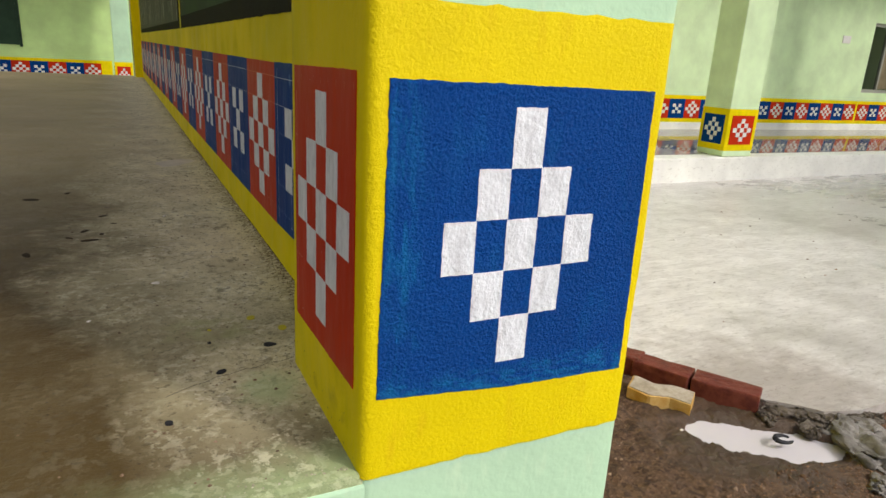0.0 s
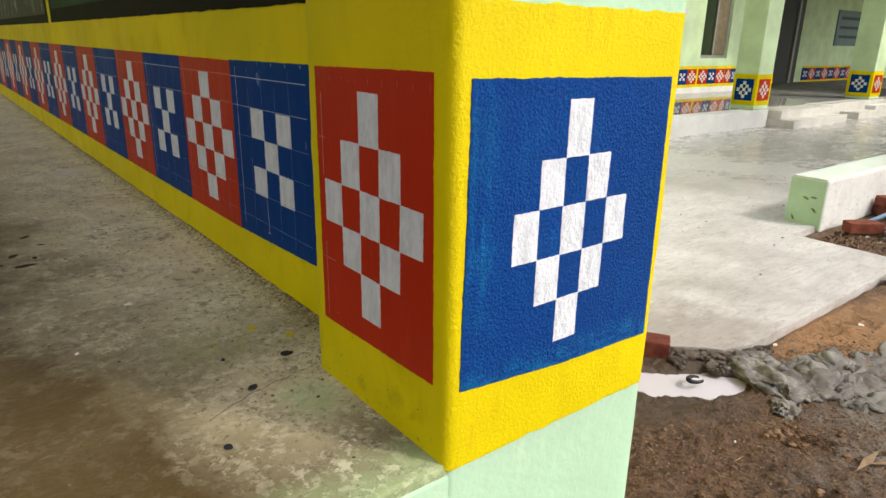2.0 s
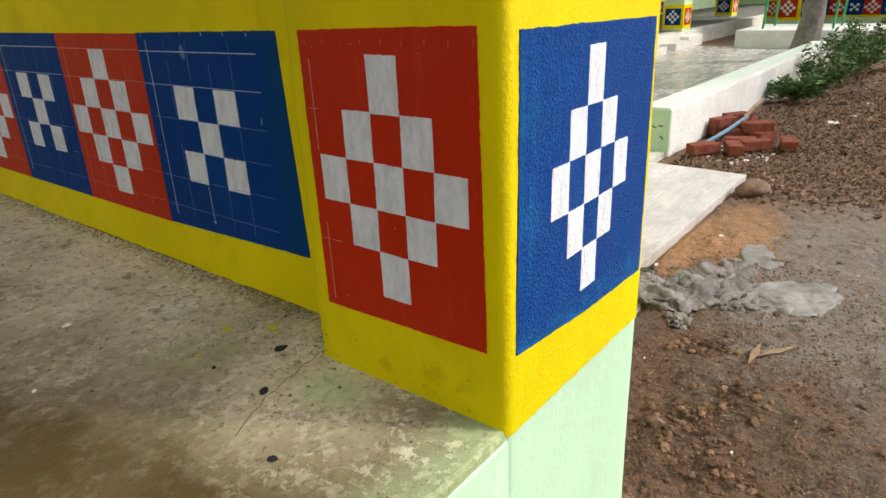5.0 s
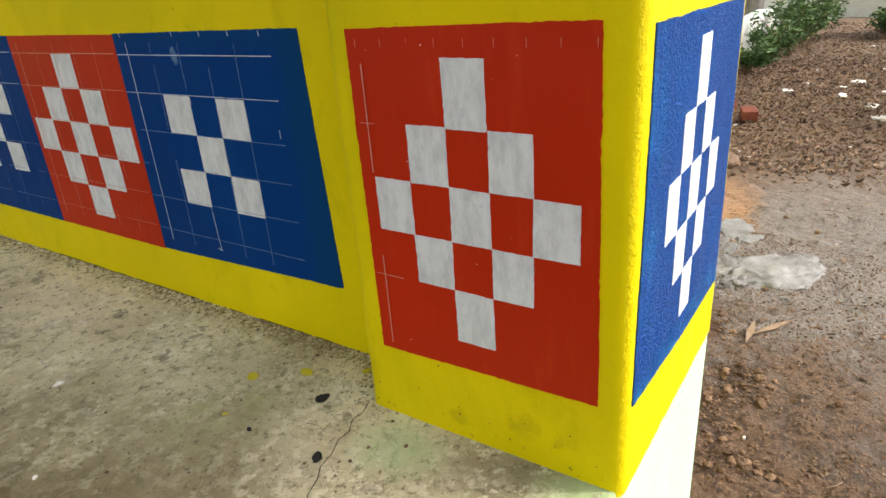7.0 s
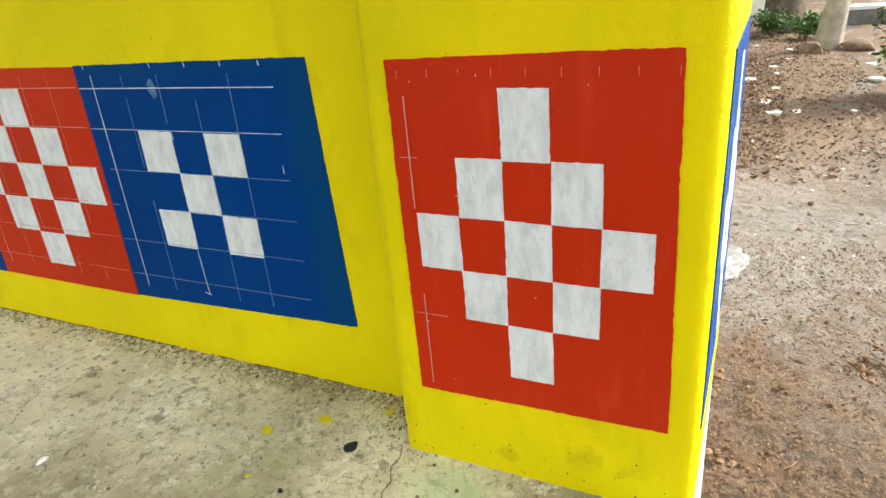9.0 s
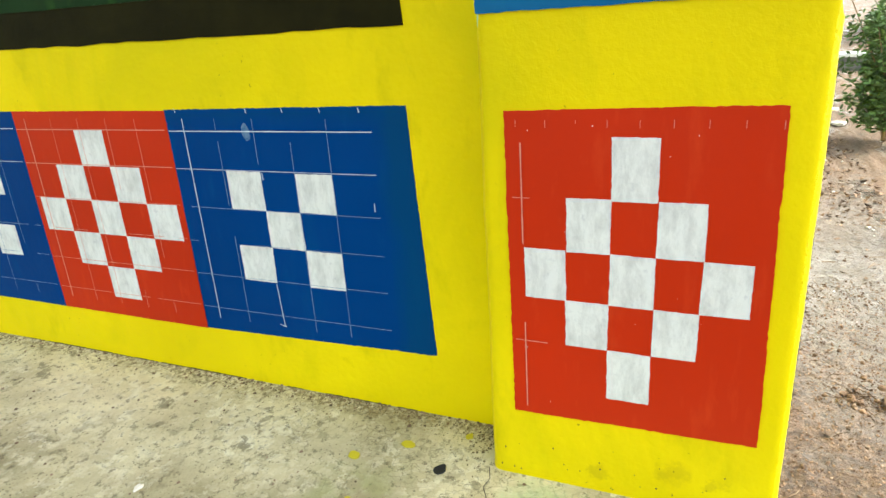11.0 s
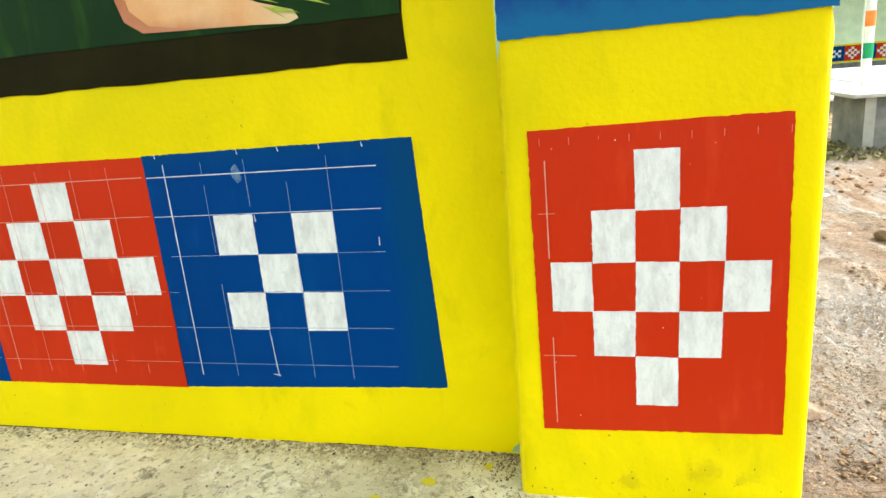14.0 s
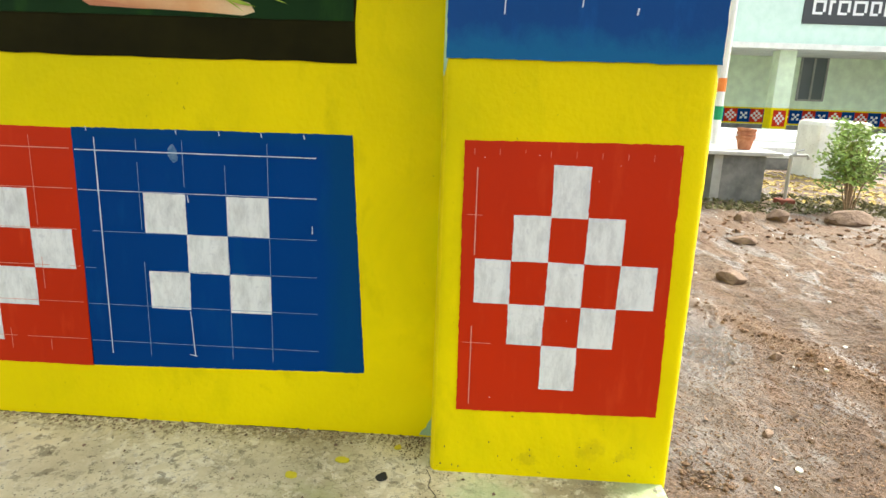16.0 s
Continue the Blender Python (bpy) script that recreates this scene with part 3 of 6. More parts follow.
def tube(points, radii, sides=8, bm=None, cap=True):
    """A tapered pipe through the points."""
    bm = bm or bmesh.new()
    rings = []
    pts = [Vector(p) for p in points]
    for i, p in enumerate(pts):
        d = (pts[min(i + 1, len(pts) - 1)] - pts[max(i - 1, 0)]).normalized()
        side = d.cross(Vector((0.31, 0.95, 0.05))).normalized()
        up = side.cross(d)
        r = radii[i] if isinstance(radii, (list, tuple)) else radii
        rings.append([bm.verts.new(p + (side * math.cos(a) + up * math.sin(a)) * r) for a in (2 * math.pi * k / sides for k in range(sides))])
    for a, b in zip(rings, rings[1:]):
        for k in range(sides):
            bm.faces.new((a[k], a[(k + 1) % sides], b[(k + 1) % sides], b[k]))
    if cap:
        bm.faces.new(rings[0][::-1])
        bm.faces.new(rings[-1])
    return bm


def lathe(profile, sides=20):
    bm = bmesh.new()
    rings = [[bm.verts.new((r * math.cos(2 * math.pi * k / sides), r * math.sin(2 * math.pi * k / sides), z)) for k in range(sides)] for r, z in profile]
    for a, b in zip(rings, rings[1:]):
        for k in range(sides):
            bm.faces.new((a[k], a[(k + 1) % sides], b[(k + 1) % sides], b[k]))
    bm.faces.new(rings[0][::-1])
    bm.faces.new(rings[-1])
    return bm


def rough_lump(size, seed, detail=2, rough=0.25, flat=1.0):
    """An uneven stone."""
    bm = bmesh.new()
    bmesh.ops.create_icosphere(bm, subdivisions=detail, radius=1)
    off = Vector((seed * 3.1, seed * 1.7, seed * 0.9))
    for v in bm.verts:
        k = 1 + rough * noise.noise(v.co * 1.3 + off) * 2 + rough * 0.5 * noise.noise(v.co * 4 + off)
        v.co = Vector((v.co.x * size[0], v.co.y * size[1], v.co.z * size[2] * flat)) * k
    return bm


def slab_outline(outline, face_y, depth):
    """A flat slab whose face is an outline in x and z, facing -y, depth thick."""
    bm = bmesh.new()
    front = [bm.verts.new((u, face_y, z)) for u, z in outline]
    back = [bm.verts.new((u, face_y + depth, z)) for u, z in outline]
    bm.faces.new(front)
    n = len(front)
    for i in range(n):
        bm.faces.new((front[i], back[i], back[(i + 1) % n], front[(i + 1) % n]))
    bmesh.ops.recalc_face_normals(bm, faces=bm.faces[:])
    if bm.faces[0].normal.y > 0:
        bmesh.ops.reverse_faces(bm, faces=bm.faces[:])
    return bm


def wobbly(corners, step=0.012, amp=0.0012, seed=0.0):
    """A hand-painted outline: straight sides with a slight waver."""
    pts = []
    for i, a in enumerate(corners):
        b = corners[(i + 1) % len(corners)]
        d = math.hypot(b[0] - a[0], b[1] - a[1])
        k = max(1, int(d / step))
        for j in range(k):
            t = j / k
            u, z = a[0] + (b[0] - a[0]) * t, a[1] + (b[1] - a[1]) * t
            w = amp * (0.35 * noise.noise(Vector((u * 30, z * 30, seed))) + 0.55 * noise.noise(Vector((u * 260, z * 260, seed + 9))))
            nx, nz = (b[1] - a[1]) / d, -(b[0] - a[0]) / d
            pts.append((u + nx * w, z + nz * w))
    return pts


FACE_WEST = pose(0, 0, 0, 0, 0, -90)      # local x runs to -y, local -y faces -x


def diamond(cu, cz, w, h, top_extra=0.0):
    """Cells of the stepped diamond: (u0, u1, z0, z1)."""
    cells = []
    for row, cols in ((2, (0,)), (1, (-1, 1)), (0, (-2, 0, 2)), (-1, (-1, 1)), (-2, (0,))):
        for c in cols:
            z0 = cz + (row - 0.5) * h
            cells.append((cu + (c - 0.5) * w, cu + (c + 0.5) * w, z0, z0 + h + (top_extra if row == 2 else 0)))
    return cells


def cross(cu, cz, w, h):
    return [(cu + (c - 0.5) * w, cu + (c + 0.5) * w, cz + (r - 0.5) * h, cz + (r + 0.5) * h) for c, r in ((-1, 1), (1, 1), (0, 0), (-1, -1), (1, -1))]


def painted_panel(parent, at, corners, cells, panel_mat, square_mat, label, amp=0.0012, seed=0.0, lift=0.0006):
    """A painted field and its white squares, each a coat of its own over the wall."""
    p = part("painted_panel", slab_outline(wobbly(corners, 0.004, amp, seed), -lift, lift + 0.002), panel_mat, parent, label, at=at)
    for i, (u0, u1, z0, z1) in enumerate(cells):
        j = [0.0011 * noise.noise(Vector((seed + i * 3.3, k * 5.1, 0.4))) for k in range(8)]
        c = [(u0 + j[0], z0 + j[1]), (u1 + j[2], z0 + j[3]), (u1 + j[4], z1 + j[5]), (u0 + j[6], z1 + j[7])]
        part("white_square", slab_outline(wobbly(c, 0.004, amp * 0.8, seed + i), -lift * 1.8, lift), square_mat, p)
    return p


def strip(bm, u0, z0, u1, z1, w, face_y, seed, gaps=0.25):
    """A thin broken chalk line."""
    d = math.hypot(u1 - u0, z1 - z0)
    k = max(2, int(d / 0.012))
    nx, nz = -(z1 - z0) / d * w / 2, (u1 - u0) / d * w / 2
    for i in range(k):
        if noise.noise(Vector((seed * 7.7, i * 0.23, 1.5))) < -0.5 + gaps:
            continue
        a, b = i / k, (i + 1) / k
        q = [(u0 + (u1 - u0) * t, z0 + (z1 - z0) * t) for t in (a, b)]
        f = 0.6 + 0.6 * abs(noise.noise(Vector((seed, i * 0.4, 7))))
        vs = [bm.verts.new((q[0][0] - nx * f, face_y, q[0][1] - nz * f)), bm.verts.new((q[1][0] - nx * f, face_y, q[1][1] - nz * f)),
              bm.verts.new((q[1][0] + nx * f, face_y, q[1][1] + nz * f)), bm.verts.new((q[0][0] + nx * f, face_y, q[0][1] + nz * f))]
        bm.faces.new(vs)


def column_shell(x0, x1, y0, y1, levels, radius=0.012, out=0.0, amp=0.0016, seed=0.0, step=0.02, edge=0.0, chip=0.0, capped=True):
    """A plastered shaft with rounded, slightly uneven arrises. edge: waver of its two rims."""
    ring = []
    for cx, cy, a0 in ((x1, y1, 0), (x0, y1, 90), (x0, y0, 180), (x1, y0, 270)):
        sx, sy = (-1 if cx == x1 else 1), (-1 if cy == y1 else 1)
        for k in range(4):
            a = radians(a0 + 30 * k)
            ring.append((cx + sx * radius + math.cos(a) * (radius + out), cy + sy * radius + math.sin(a) * (radius + out)))
    full = []
    for i, a in enumerate(ring):
        b = ring[(i + 1) % len(ring)]
        k = max(1, int(math.hypot(b[0] - a[0], b[1] - a[1]) / step))
        full += [(a[0] + (b[0] - a[0]) * j / k, a[1] + (b[1] - a[1]) * j / k) for j in range(k)]
    bm = bmesh.new()
    cx, cy = (x0 + x1) / 2, (y0 + y1) / 2
    rows = []
    for li, z in enumerate(levels):
        row = []
        for u, v in full:
            n = noise.noise(Vector((u * 14 + seed, v * 14, z * 14))) + 0.6 * noise.noise(Vector((u * 60, v * 60, z * 60 + seed)))
            d = Vector((u - cx, v - cy)).normalized()
            zz = z + (edge * noise.noise(Vector((u * 50, v * 50, seed + li))) if li in (0, len(levels) - 1) else 0)
            if chip and min(abs(u - x0), abs(u - x1)) < radius and min(abs(v - y0), abs(v - y1)) < radius:
                n += chip / amp * (noise.noise(Vector((u * 5, v * 5, z * 17 + seed))) * 0.7 + 0.4 * noise.noise(Vector((u * 5, v * 5, z * 70))))
            row.append(bm.verts.new((u + d.x * n * amp, v + d.y * n * amp, zz)))
        rows.append(row)
    k = len(full)
    for a, b in zip(rows, rows[1:]):
        for i in range(k):
            bm.faces.new((a[i], a[(i + 1) % k], b[(i + 1) % k], b[i]))
    if capped:
        bm.faces.new(rows[0][::-1])
        bm.faces.new(rows[-1])
    return bm


def steps_between(a, b, d):
    k = max(1, round((b - a) / d))
    return [a + (b - a) * i / k for i in range(k + 1)]


GROUND, SLAB = -0.80, -0.775


# ---- ground: one sheet to the horizon ----
def ground_height(x, y):
    z = GROUND + 0.012 * noise.noise(Vector((x * 2.3, y * 2.3, 0))) + 0.008 * noise.noise(Vector((x * 9, y * 9, 3)))
    if 0 < x < 7 and -5 < y < 2:
        flat = 0.5 if math.hypot((x - 2.8) * 0.6, (y + 0.6) * 0.8) < 1.0 + 0.3 * noise.noise(Vector((x * 2, y * 2, 1))) else 1.0
        z += flat * (0.013 * noise.noise(Vector((x * 17, y * 17, 5))) + 0.012 * max(0.0, noise.noise(Vector((x * 40, y * 40, 8)))) + 0.005 * noise.noise(Vector((x * 85, y * 85, 3))))
    if x > 2.2 and y < -0.5:
        z += 0.022 * min(1.0, x - 2.2) * (0.5 - abs(noise.noise(Vector((x * 1.7, y * 2.9, 11)))) * 1.6) * min(1.0, -0.5 - y)
    if 1.4 < x < 3.3 and -2.0 < y < -0.9:
        z += 0.030 * math.exp(-((y + 1.15 + (3.1 - x) * 0.413) / 0.07) ** 2) * (0.7 + 0.6 * noise.noise(Vector((x * 9, y * 9, 4))))
    pu, pv = 0.79 * (x - 1.675) - 0.61 * (y - 0.735), 0.61 * (x - 1.675) + 0.79 * (y - 0.735)
    d = math.hypot(pu / 0.255, (pv - 0.018) / 0.095) + 0.35 * noise.noise(Vector((x * 6, y * 6, 2)))
    if 1.2 < d < 2.6:
        z = max(z, -0.808)
    z -= 0.036 * max(0.0, min(1.0, 2.0 * (1.25 - d)))
    if y > 0.70 and x > 1.9 or y > 1.3:
        z = min(z, GROUND - 0.02)
    if x < 0.2 and y > 0:
        z = min(z, GROUND - 0.01)
    return z


def grid_lines(lo, hi, fine, spans):
    out = steps_between(lo, hi, fine)
    a, b = lo, hi
    for width, n in spans:
        out = [a - width * (n - i) / n for i in range(n)] + out + [b + width * (i + 1) / n for i in range(n)]
        a, b = a - width, b + width
    return out


def build_ground():
    xs = grid_lines(0.2, 4.4, 0.013, ((6, 40), (30, 20), (400, 10)))
    ys = grid_lines(-3.0, 1.1, 0.013, ((6, 40), (30, 20), (400, 10)))
    verts = [(x, y, ground_height(x, y)) for y in ys for x in xs]
    w = len(xs)
    faces = [(j * w + i, j * w + i + 1, (j + 1) * w + i + 1, (j + 1) * w + i) for j in range(len(ys) - 1) for i in range(w - 1)]
    me = bpy.data.meshes.new("ground")
    me.from_pydata(verts, [], faces)
    me.materials.append(soil_mat)
    me.shade_smooth()
    return tagged(new("ground", me), "reddish brown bare earth with grey cement wash and litter", "ground", kind="structure")


build_ground()

# concrete yard slab with a ragged near end
yard_outline = [(0.60, 4.50), (0.60, 2.30), (1.30, 1.55), (1.62, 1.30), (1.74, 1.10), (1.88, 0.90), (2.02, 0.76), (2.16, 0.715),
                (3.95, 0.735), (3.97, 1.40), (13.2, 1.40), (13.2, 4.50)]


def flat_plate(outline, z0, z1, step=0.06, amp=0.008):
    pts = []
    for i, a in enumerate(outline):
        b = outline[(i + 1) % len(outline)]
        d = math.hypot(b[0] - a[0], b[1] - a[1])
        k = max(1, int(d / step))
        for j in range(k):
            u, v = a[0] + (b[0] - a[0]) * j / k, a[1] + (b[1] - a[1]) * j / k
            w = amp * noise.noise(Vector((u * 11, v * 11, 4)))
            pts.append((u + w, v + w))
    bm = bmesh.new()
    top = [bm.verts.new((u, v, z1)) for u, v in pts]
    low = [bm.verts.new((u, v, z0)) for u, v in pts]
    f = bm.faces.new(top)
    n = len(pts)
    for i in range(n):
        bm.faces.new((top[i], low[i], low[(i + 1) % n], top[(i + 1) % n]))
    bmesh.ops.recalc_face_normals(bm, faces=bm.faces[:])
    if f.normal.z < 0:
        bmesh.ops.reverse_faces(bm, faces=bm.faces[:])
    return bm


tagged(part("pavement", flat_plate(yard_outline, -0.90, SLAB), yard_mat), "pale grey cast concrete yard slab, damp in places", "pavement", kind="structure")

# puddle
pud = []
for k in range(96):
    a = 2 * math.pi * k / 96
    r = 1 + 0.22 * noise.noise(Vector((math.cos(a) * 1.5, math.sin(a) * 1.5, 3.7))) + 0.10 * noise.noise(Vector((math.cos(a) * 6, math.sin(a) * 6, 1)))
    u, v = 0.335 * r * math.cos(a), 0.138 * r * math.sin(a)
    pud.append((1.675 + 0.79 * u + 0.61 * v, 0.735 - 0.61 * u + 0.79 * v))
tagged(part("puddle", flat_plate(pud, -0.87, -0.8185, 0.02, 0.004), water_mat), "shallow muddy rain puddle with the white sky's reflection painted in", "puddle", kind="structure")

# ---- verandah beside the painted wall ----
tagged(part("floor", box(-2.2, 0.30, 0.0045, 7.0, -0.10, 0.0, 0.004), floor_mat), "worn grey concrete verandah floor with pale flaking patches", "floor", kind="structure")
tagged(part("plinth_wall", box(-2.2, 0.02, 0.003, 6.99, -0.9, -0.012, 0.004), mint_paint), "mint green painted plinth under the verandah floor", "plinth wall", kind="structure")
# roof out of view, added and sized to control light on floor and wall
tagged(part("ceiling", box(-1.9, 0.7, -0.4, 2.6, 2.75, 2.92, 0.01), white_wash), "unseen white washed roof slab added to shade the verandah", "ceiling", kind="structure")

WALL_X = 0.068
wall_long = tagged(part("wall_long", box(WALL_X, 0.28, 0.22, 6.80, -0.9, 2.75), yellow_smooth), "bright yellow painted wall with a red and blue motif dado and murals", "wall", kind="structure")
WALL_AT = Matrix.Translation((WALL_X, 0, 0)) @ FACE_WEST


def guide_lines(parent, u0, u1, seed, red, at, verticals):
    bm, strong = bmesh.new(), bmesh.new()
    for k, z in enumerate((0.321, 0.277, 0.231, 0.188, 0.145, 0.100)):
        strip(strong if k < 2 else bm, u0 + 0.002, z, u1 - 0.004, z + 0.001, (0.0016, 0.0011)[k] if k < 2 else 0.0008, -0.0017, seed + k, 0.0 if k < 2 else 0.12)
    for k, u in enumerate(verticals):
        strip(strong if k == 0 else bm, u, 0.335, u, 0.085, 0.0018 if k == 0 else 0.0008, -0.0017, seed + 20 + k, 0.02 if k == 0 else 0.3)
    tagged(part("guide_line", bm, chalk_red if red else chalk, parent, "thin chalk setting-out lines"), kind="stuff")
    tagged(part("guide_line", strong, chalk_red if red else chalk_white, parent, "stronger chalk setting-out lines"), kind="stuff")


y = 0.657
first = painted_panel(wall_long, WALL_AT, [(-0.658, 0.068), (-0.336, 0.077), (-0.350, 0.348), (-0.657, 0.345)], cross(-0.512, 0.2095, 0.0465, 0.0445),
                      blue_edged, white_square, "dark blue painted field with a white cross of squares", 0.0014, 1.0)
guide_lines(first, -0.657, -0.385, 3.0, False, Matrix(), (-0.632, -0.586, -0.535, -0.489, -0.442))
for i in range(23):
    y1 = y + 0.2605
    red = i % 2 == 0
    mid = -(y + y1) / 2
    cells = diamond(mid, 0.2075, 0.0478, 0.0455) if red else cross(mid, 0.2075, 0.0465, 0.0450)
    p = painted_panel(wall_long, WALL_AT, [(-y1, 0.067), (-y, 0.067), (-y, 0.344), (-y1, 0.344)], cells, red_paint if red else blue_paint, white_square,
                      "red painted field with a white stepped diamond" if red else "dark blue painted field with a white cross of squares", 0.0009, 10.0 + i)
    if i < 9:
        guide_lines(p, -y1, -y, 40.0 + 9 * i, red, Matrix(), [-y1 + 0.022 + 0.0475 * k for k in range(5)])
    y = y1

# murals above the yellow band
mural_1 = tagged(part("wall_mural", slab_outline(wobbly([(-2.33, 0.415), (-0.347, 0.421), (-0.340, 1.9), (-2.33, 1.9)], 0.02, 0.003, 5), -0.0015, 0.003), black_paint, at=WALL_AT),
                 "wall painting with a black border round a dark green ground", "mural")
part("painted_ground", slab_outline(wobbly([(-2.29, 0.458), (-0.349, 0.462), (-0.344, 1.86), (-2.29, 1.86)], 0.02, 0.002, 6), -0.0024, 0.002), mural_green, mural_1)
shape = [(-0.655, 0.60), (-0.652, 0.52), (-0.640, 0.482), (-0.618, 0.470), (-0.56, 0.468), (-0.50, 0.466), (-0.462, 0.464), (-0.450, 0.468), (-0.455, 0.476), (-0.49, 0.486), (-0.53, 0.502), (-0.56, 0.53), (-0.575, 0.60)]
part("peach_shape", slab_outline(shape, -0.0030, 0.002), peach_paint, mural_1, "plain peach painted patch")
part("shade_stroke", slab_outline([(-0.655, 0.60), (-0.653, 0.52), (-0.642, 0.482), (-0.622, 0.4695), (-0.56, 0.4675), (-0.615, 0.476), (-0.634, 0.492), (-0.643, 0.53), (-0.645, 0.60)], -0.0035, 0.002), blush_paint, mural_1, "red-brown brush stroke")
strokes = bmesh.new()
for k in range(54):
    u, z = random.uniform(-0.525, -0.452), random.uniform(0.480, 0.56)
    run, fall = random.uniform(0.025, 0.055), random.uniform(0.004, 0.016)
    w = random.uniform(0.0008, 0.0026)
    quad = [(u, z), (u + run * 0.45, z - fall * 0.35 - w), (u + run, z - fall), (u + run * 0.45, z - fall * 0.35 + w)]
    strokes.faces.new([strokes.verts.new((a, -0.0033 - 0.00003 * k, b)) for a, b in quad])
tagged(part("grass_stroke", strokes, lime_paint, mural_1, "lime green brush strokes"), kind="stuff")
strokes = bmesh.new()
for k in range(60):
    u = random.uniform(-2.25, -1.25)
    z = random.uniform(0.475, 0.62)
    strip(strokes, u, z, u + random.uniform(-0.015, 0.015), z + random.uniform(0.04, 0.16), 0.003, -0.0032, 60 + k, 0.1)
tagged(part("pale_stroke", strokes, pale_stroke, mural_1, "thin pale upright brush strokes"), kind="stuff")
mural_2 = tagged(part("wall_mural", slab_outline(wobbly([(-6.4, 0.415), (-2.40, 0.415), (-2.40, 1.9), (-6.4, 1.9)], 0.03, 0.003, 15), -0.0015, 0.003), black_paint, at=WALL_AT),
                 "wall painting in brown and blue with pale upright strokes", "mural")
part("painted_ground", slab_outline([(-6.36, 0.445), (-2.43, 0.445), (-2.43, 1.86), (-6.36, 1.86)], -0.0024, 0.002), mural_brown, mural_2)
strokes = bmesh.new()
for k in range(70):
    u = random.uniform(-6.2, -2.45)
    z = random.uniform(0.45, 0.5)
    strip(strokes, u, z, u + random.uniform(-0.04, 0.04), z + random.uniform(0.15, 0.6), 0.010, -0.0032, 160 + k, 0.05)
tagged(part("pale_stroke", strokes, pale_stroke, mural_2, "pale upright brush strokes"), kind="stuff")


# ---- the near pillar and its twin at the wall's far end ----
def near_pillar():
    px, py = 0.305, 0.253
    p = thing("pillar", "square plastered pillar in yellow and mint with red and blue motifs", "pillar", (0, 0, 0))
    part("shaft", column_shell(0.0015, px, 0.0015, py, steps_between(-0.9, 2.76, 0.03), 0.010, 0, 0.0003, 1, 0.02, 0, 0.0014), mint_paint, p, "mint green rough plaster shaft", smooth=True)
    band = column_shell(0, px, 0, py, [-0.006] + steps_between(0.006, 0.404, 0.012) + [0.411], 0.010, 0.0, 0.0003, 1, 0.012, 0.0028, 0.0014, False)
    for v in band.verts:
        if v.co.z > 0.398 and v.co.x < 0.004:
            v.co.z += 0.0185
    band.normal_update()
    for f in band.faces:
        f.material_index = 1 if f.normal.x < -0.75 else 0
    part("yellow_band", band, [yellow_stucco, yellow_smooth], p, "bright yellow paint over rough plaster", smooth=True)
    west = Matrix.Translation((-0.0004, 0, 0)) @ FACE_WEST
    part("upper_panel", slab_outline(wobbly([(-0.2500, 0.427), (-0.0015, 0.4285), (-0.0015, 0.86), (-0.2500, 0.86)], 0.006, 0.0016, 4), -0.0016, 0.003), blue_hazed, p, "blue painted field lightened for haze, with a teal lower edge", at=west)
    cells = []
    for row, z0, z1 in ((2, 0.282, 0.333), (1, 0.2375, 0.2835), (0, 0.1925, 0.2375), (-1, 0.150, 0.1925), (-2, 0.103, 0.150)):
        for c in {2: (0,), 1: (-1, 1), 0: (-2, 0, 2), -1: (-1, 1), -2: (0,)}[row]:
            cells.append((-0.126 + (c - 0.5) * 0.0355, -0.126 + (c + 0.5) * 0.0355, z0, z1))
    red = painted_panel(p, west, [(-0.227, 0.074), (-0.021, 0.078), (-0.026, 0.356), (-0.230, 0.353)], cells, red_paint, white_square, "red painted field with a white stepped diamond", 0.0014, 2.0)
    lines = bmesh.new()
    strip(lines, -0.2165, 0.34, -0.2145, 0.082, 0.0016, -0.0017, 5, 0.25)
    for k in range(9):
        u = -0.22 + 0.024 * k
        strip(lines, u, 0.340, u, 0.346, 0.0006, -0.0017, 8 + k, 0.1)
    for z in (0.282, 0.2375, 0.1925, 0.15):
        strip(lines, -0.224, z, -0.195, z, 0.0008, -0.0017, 30 + z, 0.3)
    tagged(part("guide_line", lines, chalk_red, red, "thin chalk setting-out lines"), kind="stuff")
    cells = []
    for row, z0, z1 in ((2, 0.279, 0.332), (1, 0.234, 0.2795), (0, 0.1855, 0.2335), (-1, 0.139, 0.1855), (-2, 0.0925, 0.139)):
        for c in {2: (0,), 1: (-1, 1), 0: (-2, 0, 2), -1: (-1, 1), -2: (0,)}[row]:
            cells.append((0.150 + (c - 0.5) * 0.0318, 0.150 + (c + 0.5) * 0.0318, z0, z1))
    south = Matrix.Translation((0, -0.0004, 0))
    painted_panel(p, south, [(0.0140, 0.0755), (0.150, 0.064), (0.2905, 0.060), (0.2865, 0.349), (0.018, 0.352)], cells, blue_stucco, white_stucco, "cobalt blue painted field with a white stepped diamond", 0.0018, 4.0)
    return p


near_pillar()
far_end = thing("pillar", "square pillar painted bright yellow at the wall's far end", "pillar", (0, 6.72, 0))
part("shaft", column_shell(0.0, 0.305, 0.0, 0.253, steps_between(-0.9, 2.76, 0.1), 0.010, 0, 0.002, 7, 0.06), yellow_smooth, far_end)


# ---- pattern bands of the other buildings ----
def field_mesh(w, z0, z1, lift, name):
    return mesh_from(name, slab_outline([(-w / 2, z0), (w / 2, z0), (w / 2, z1), (-w / 2, z1)], -lift, lift), blue_paint)


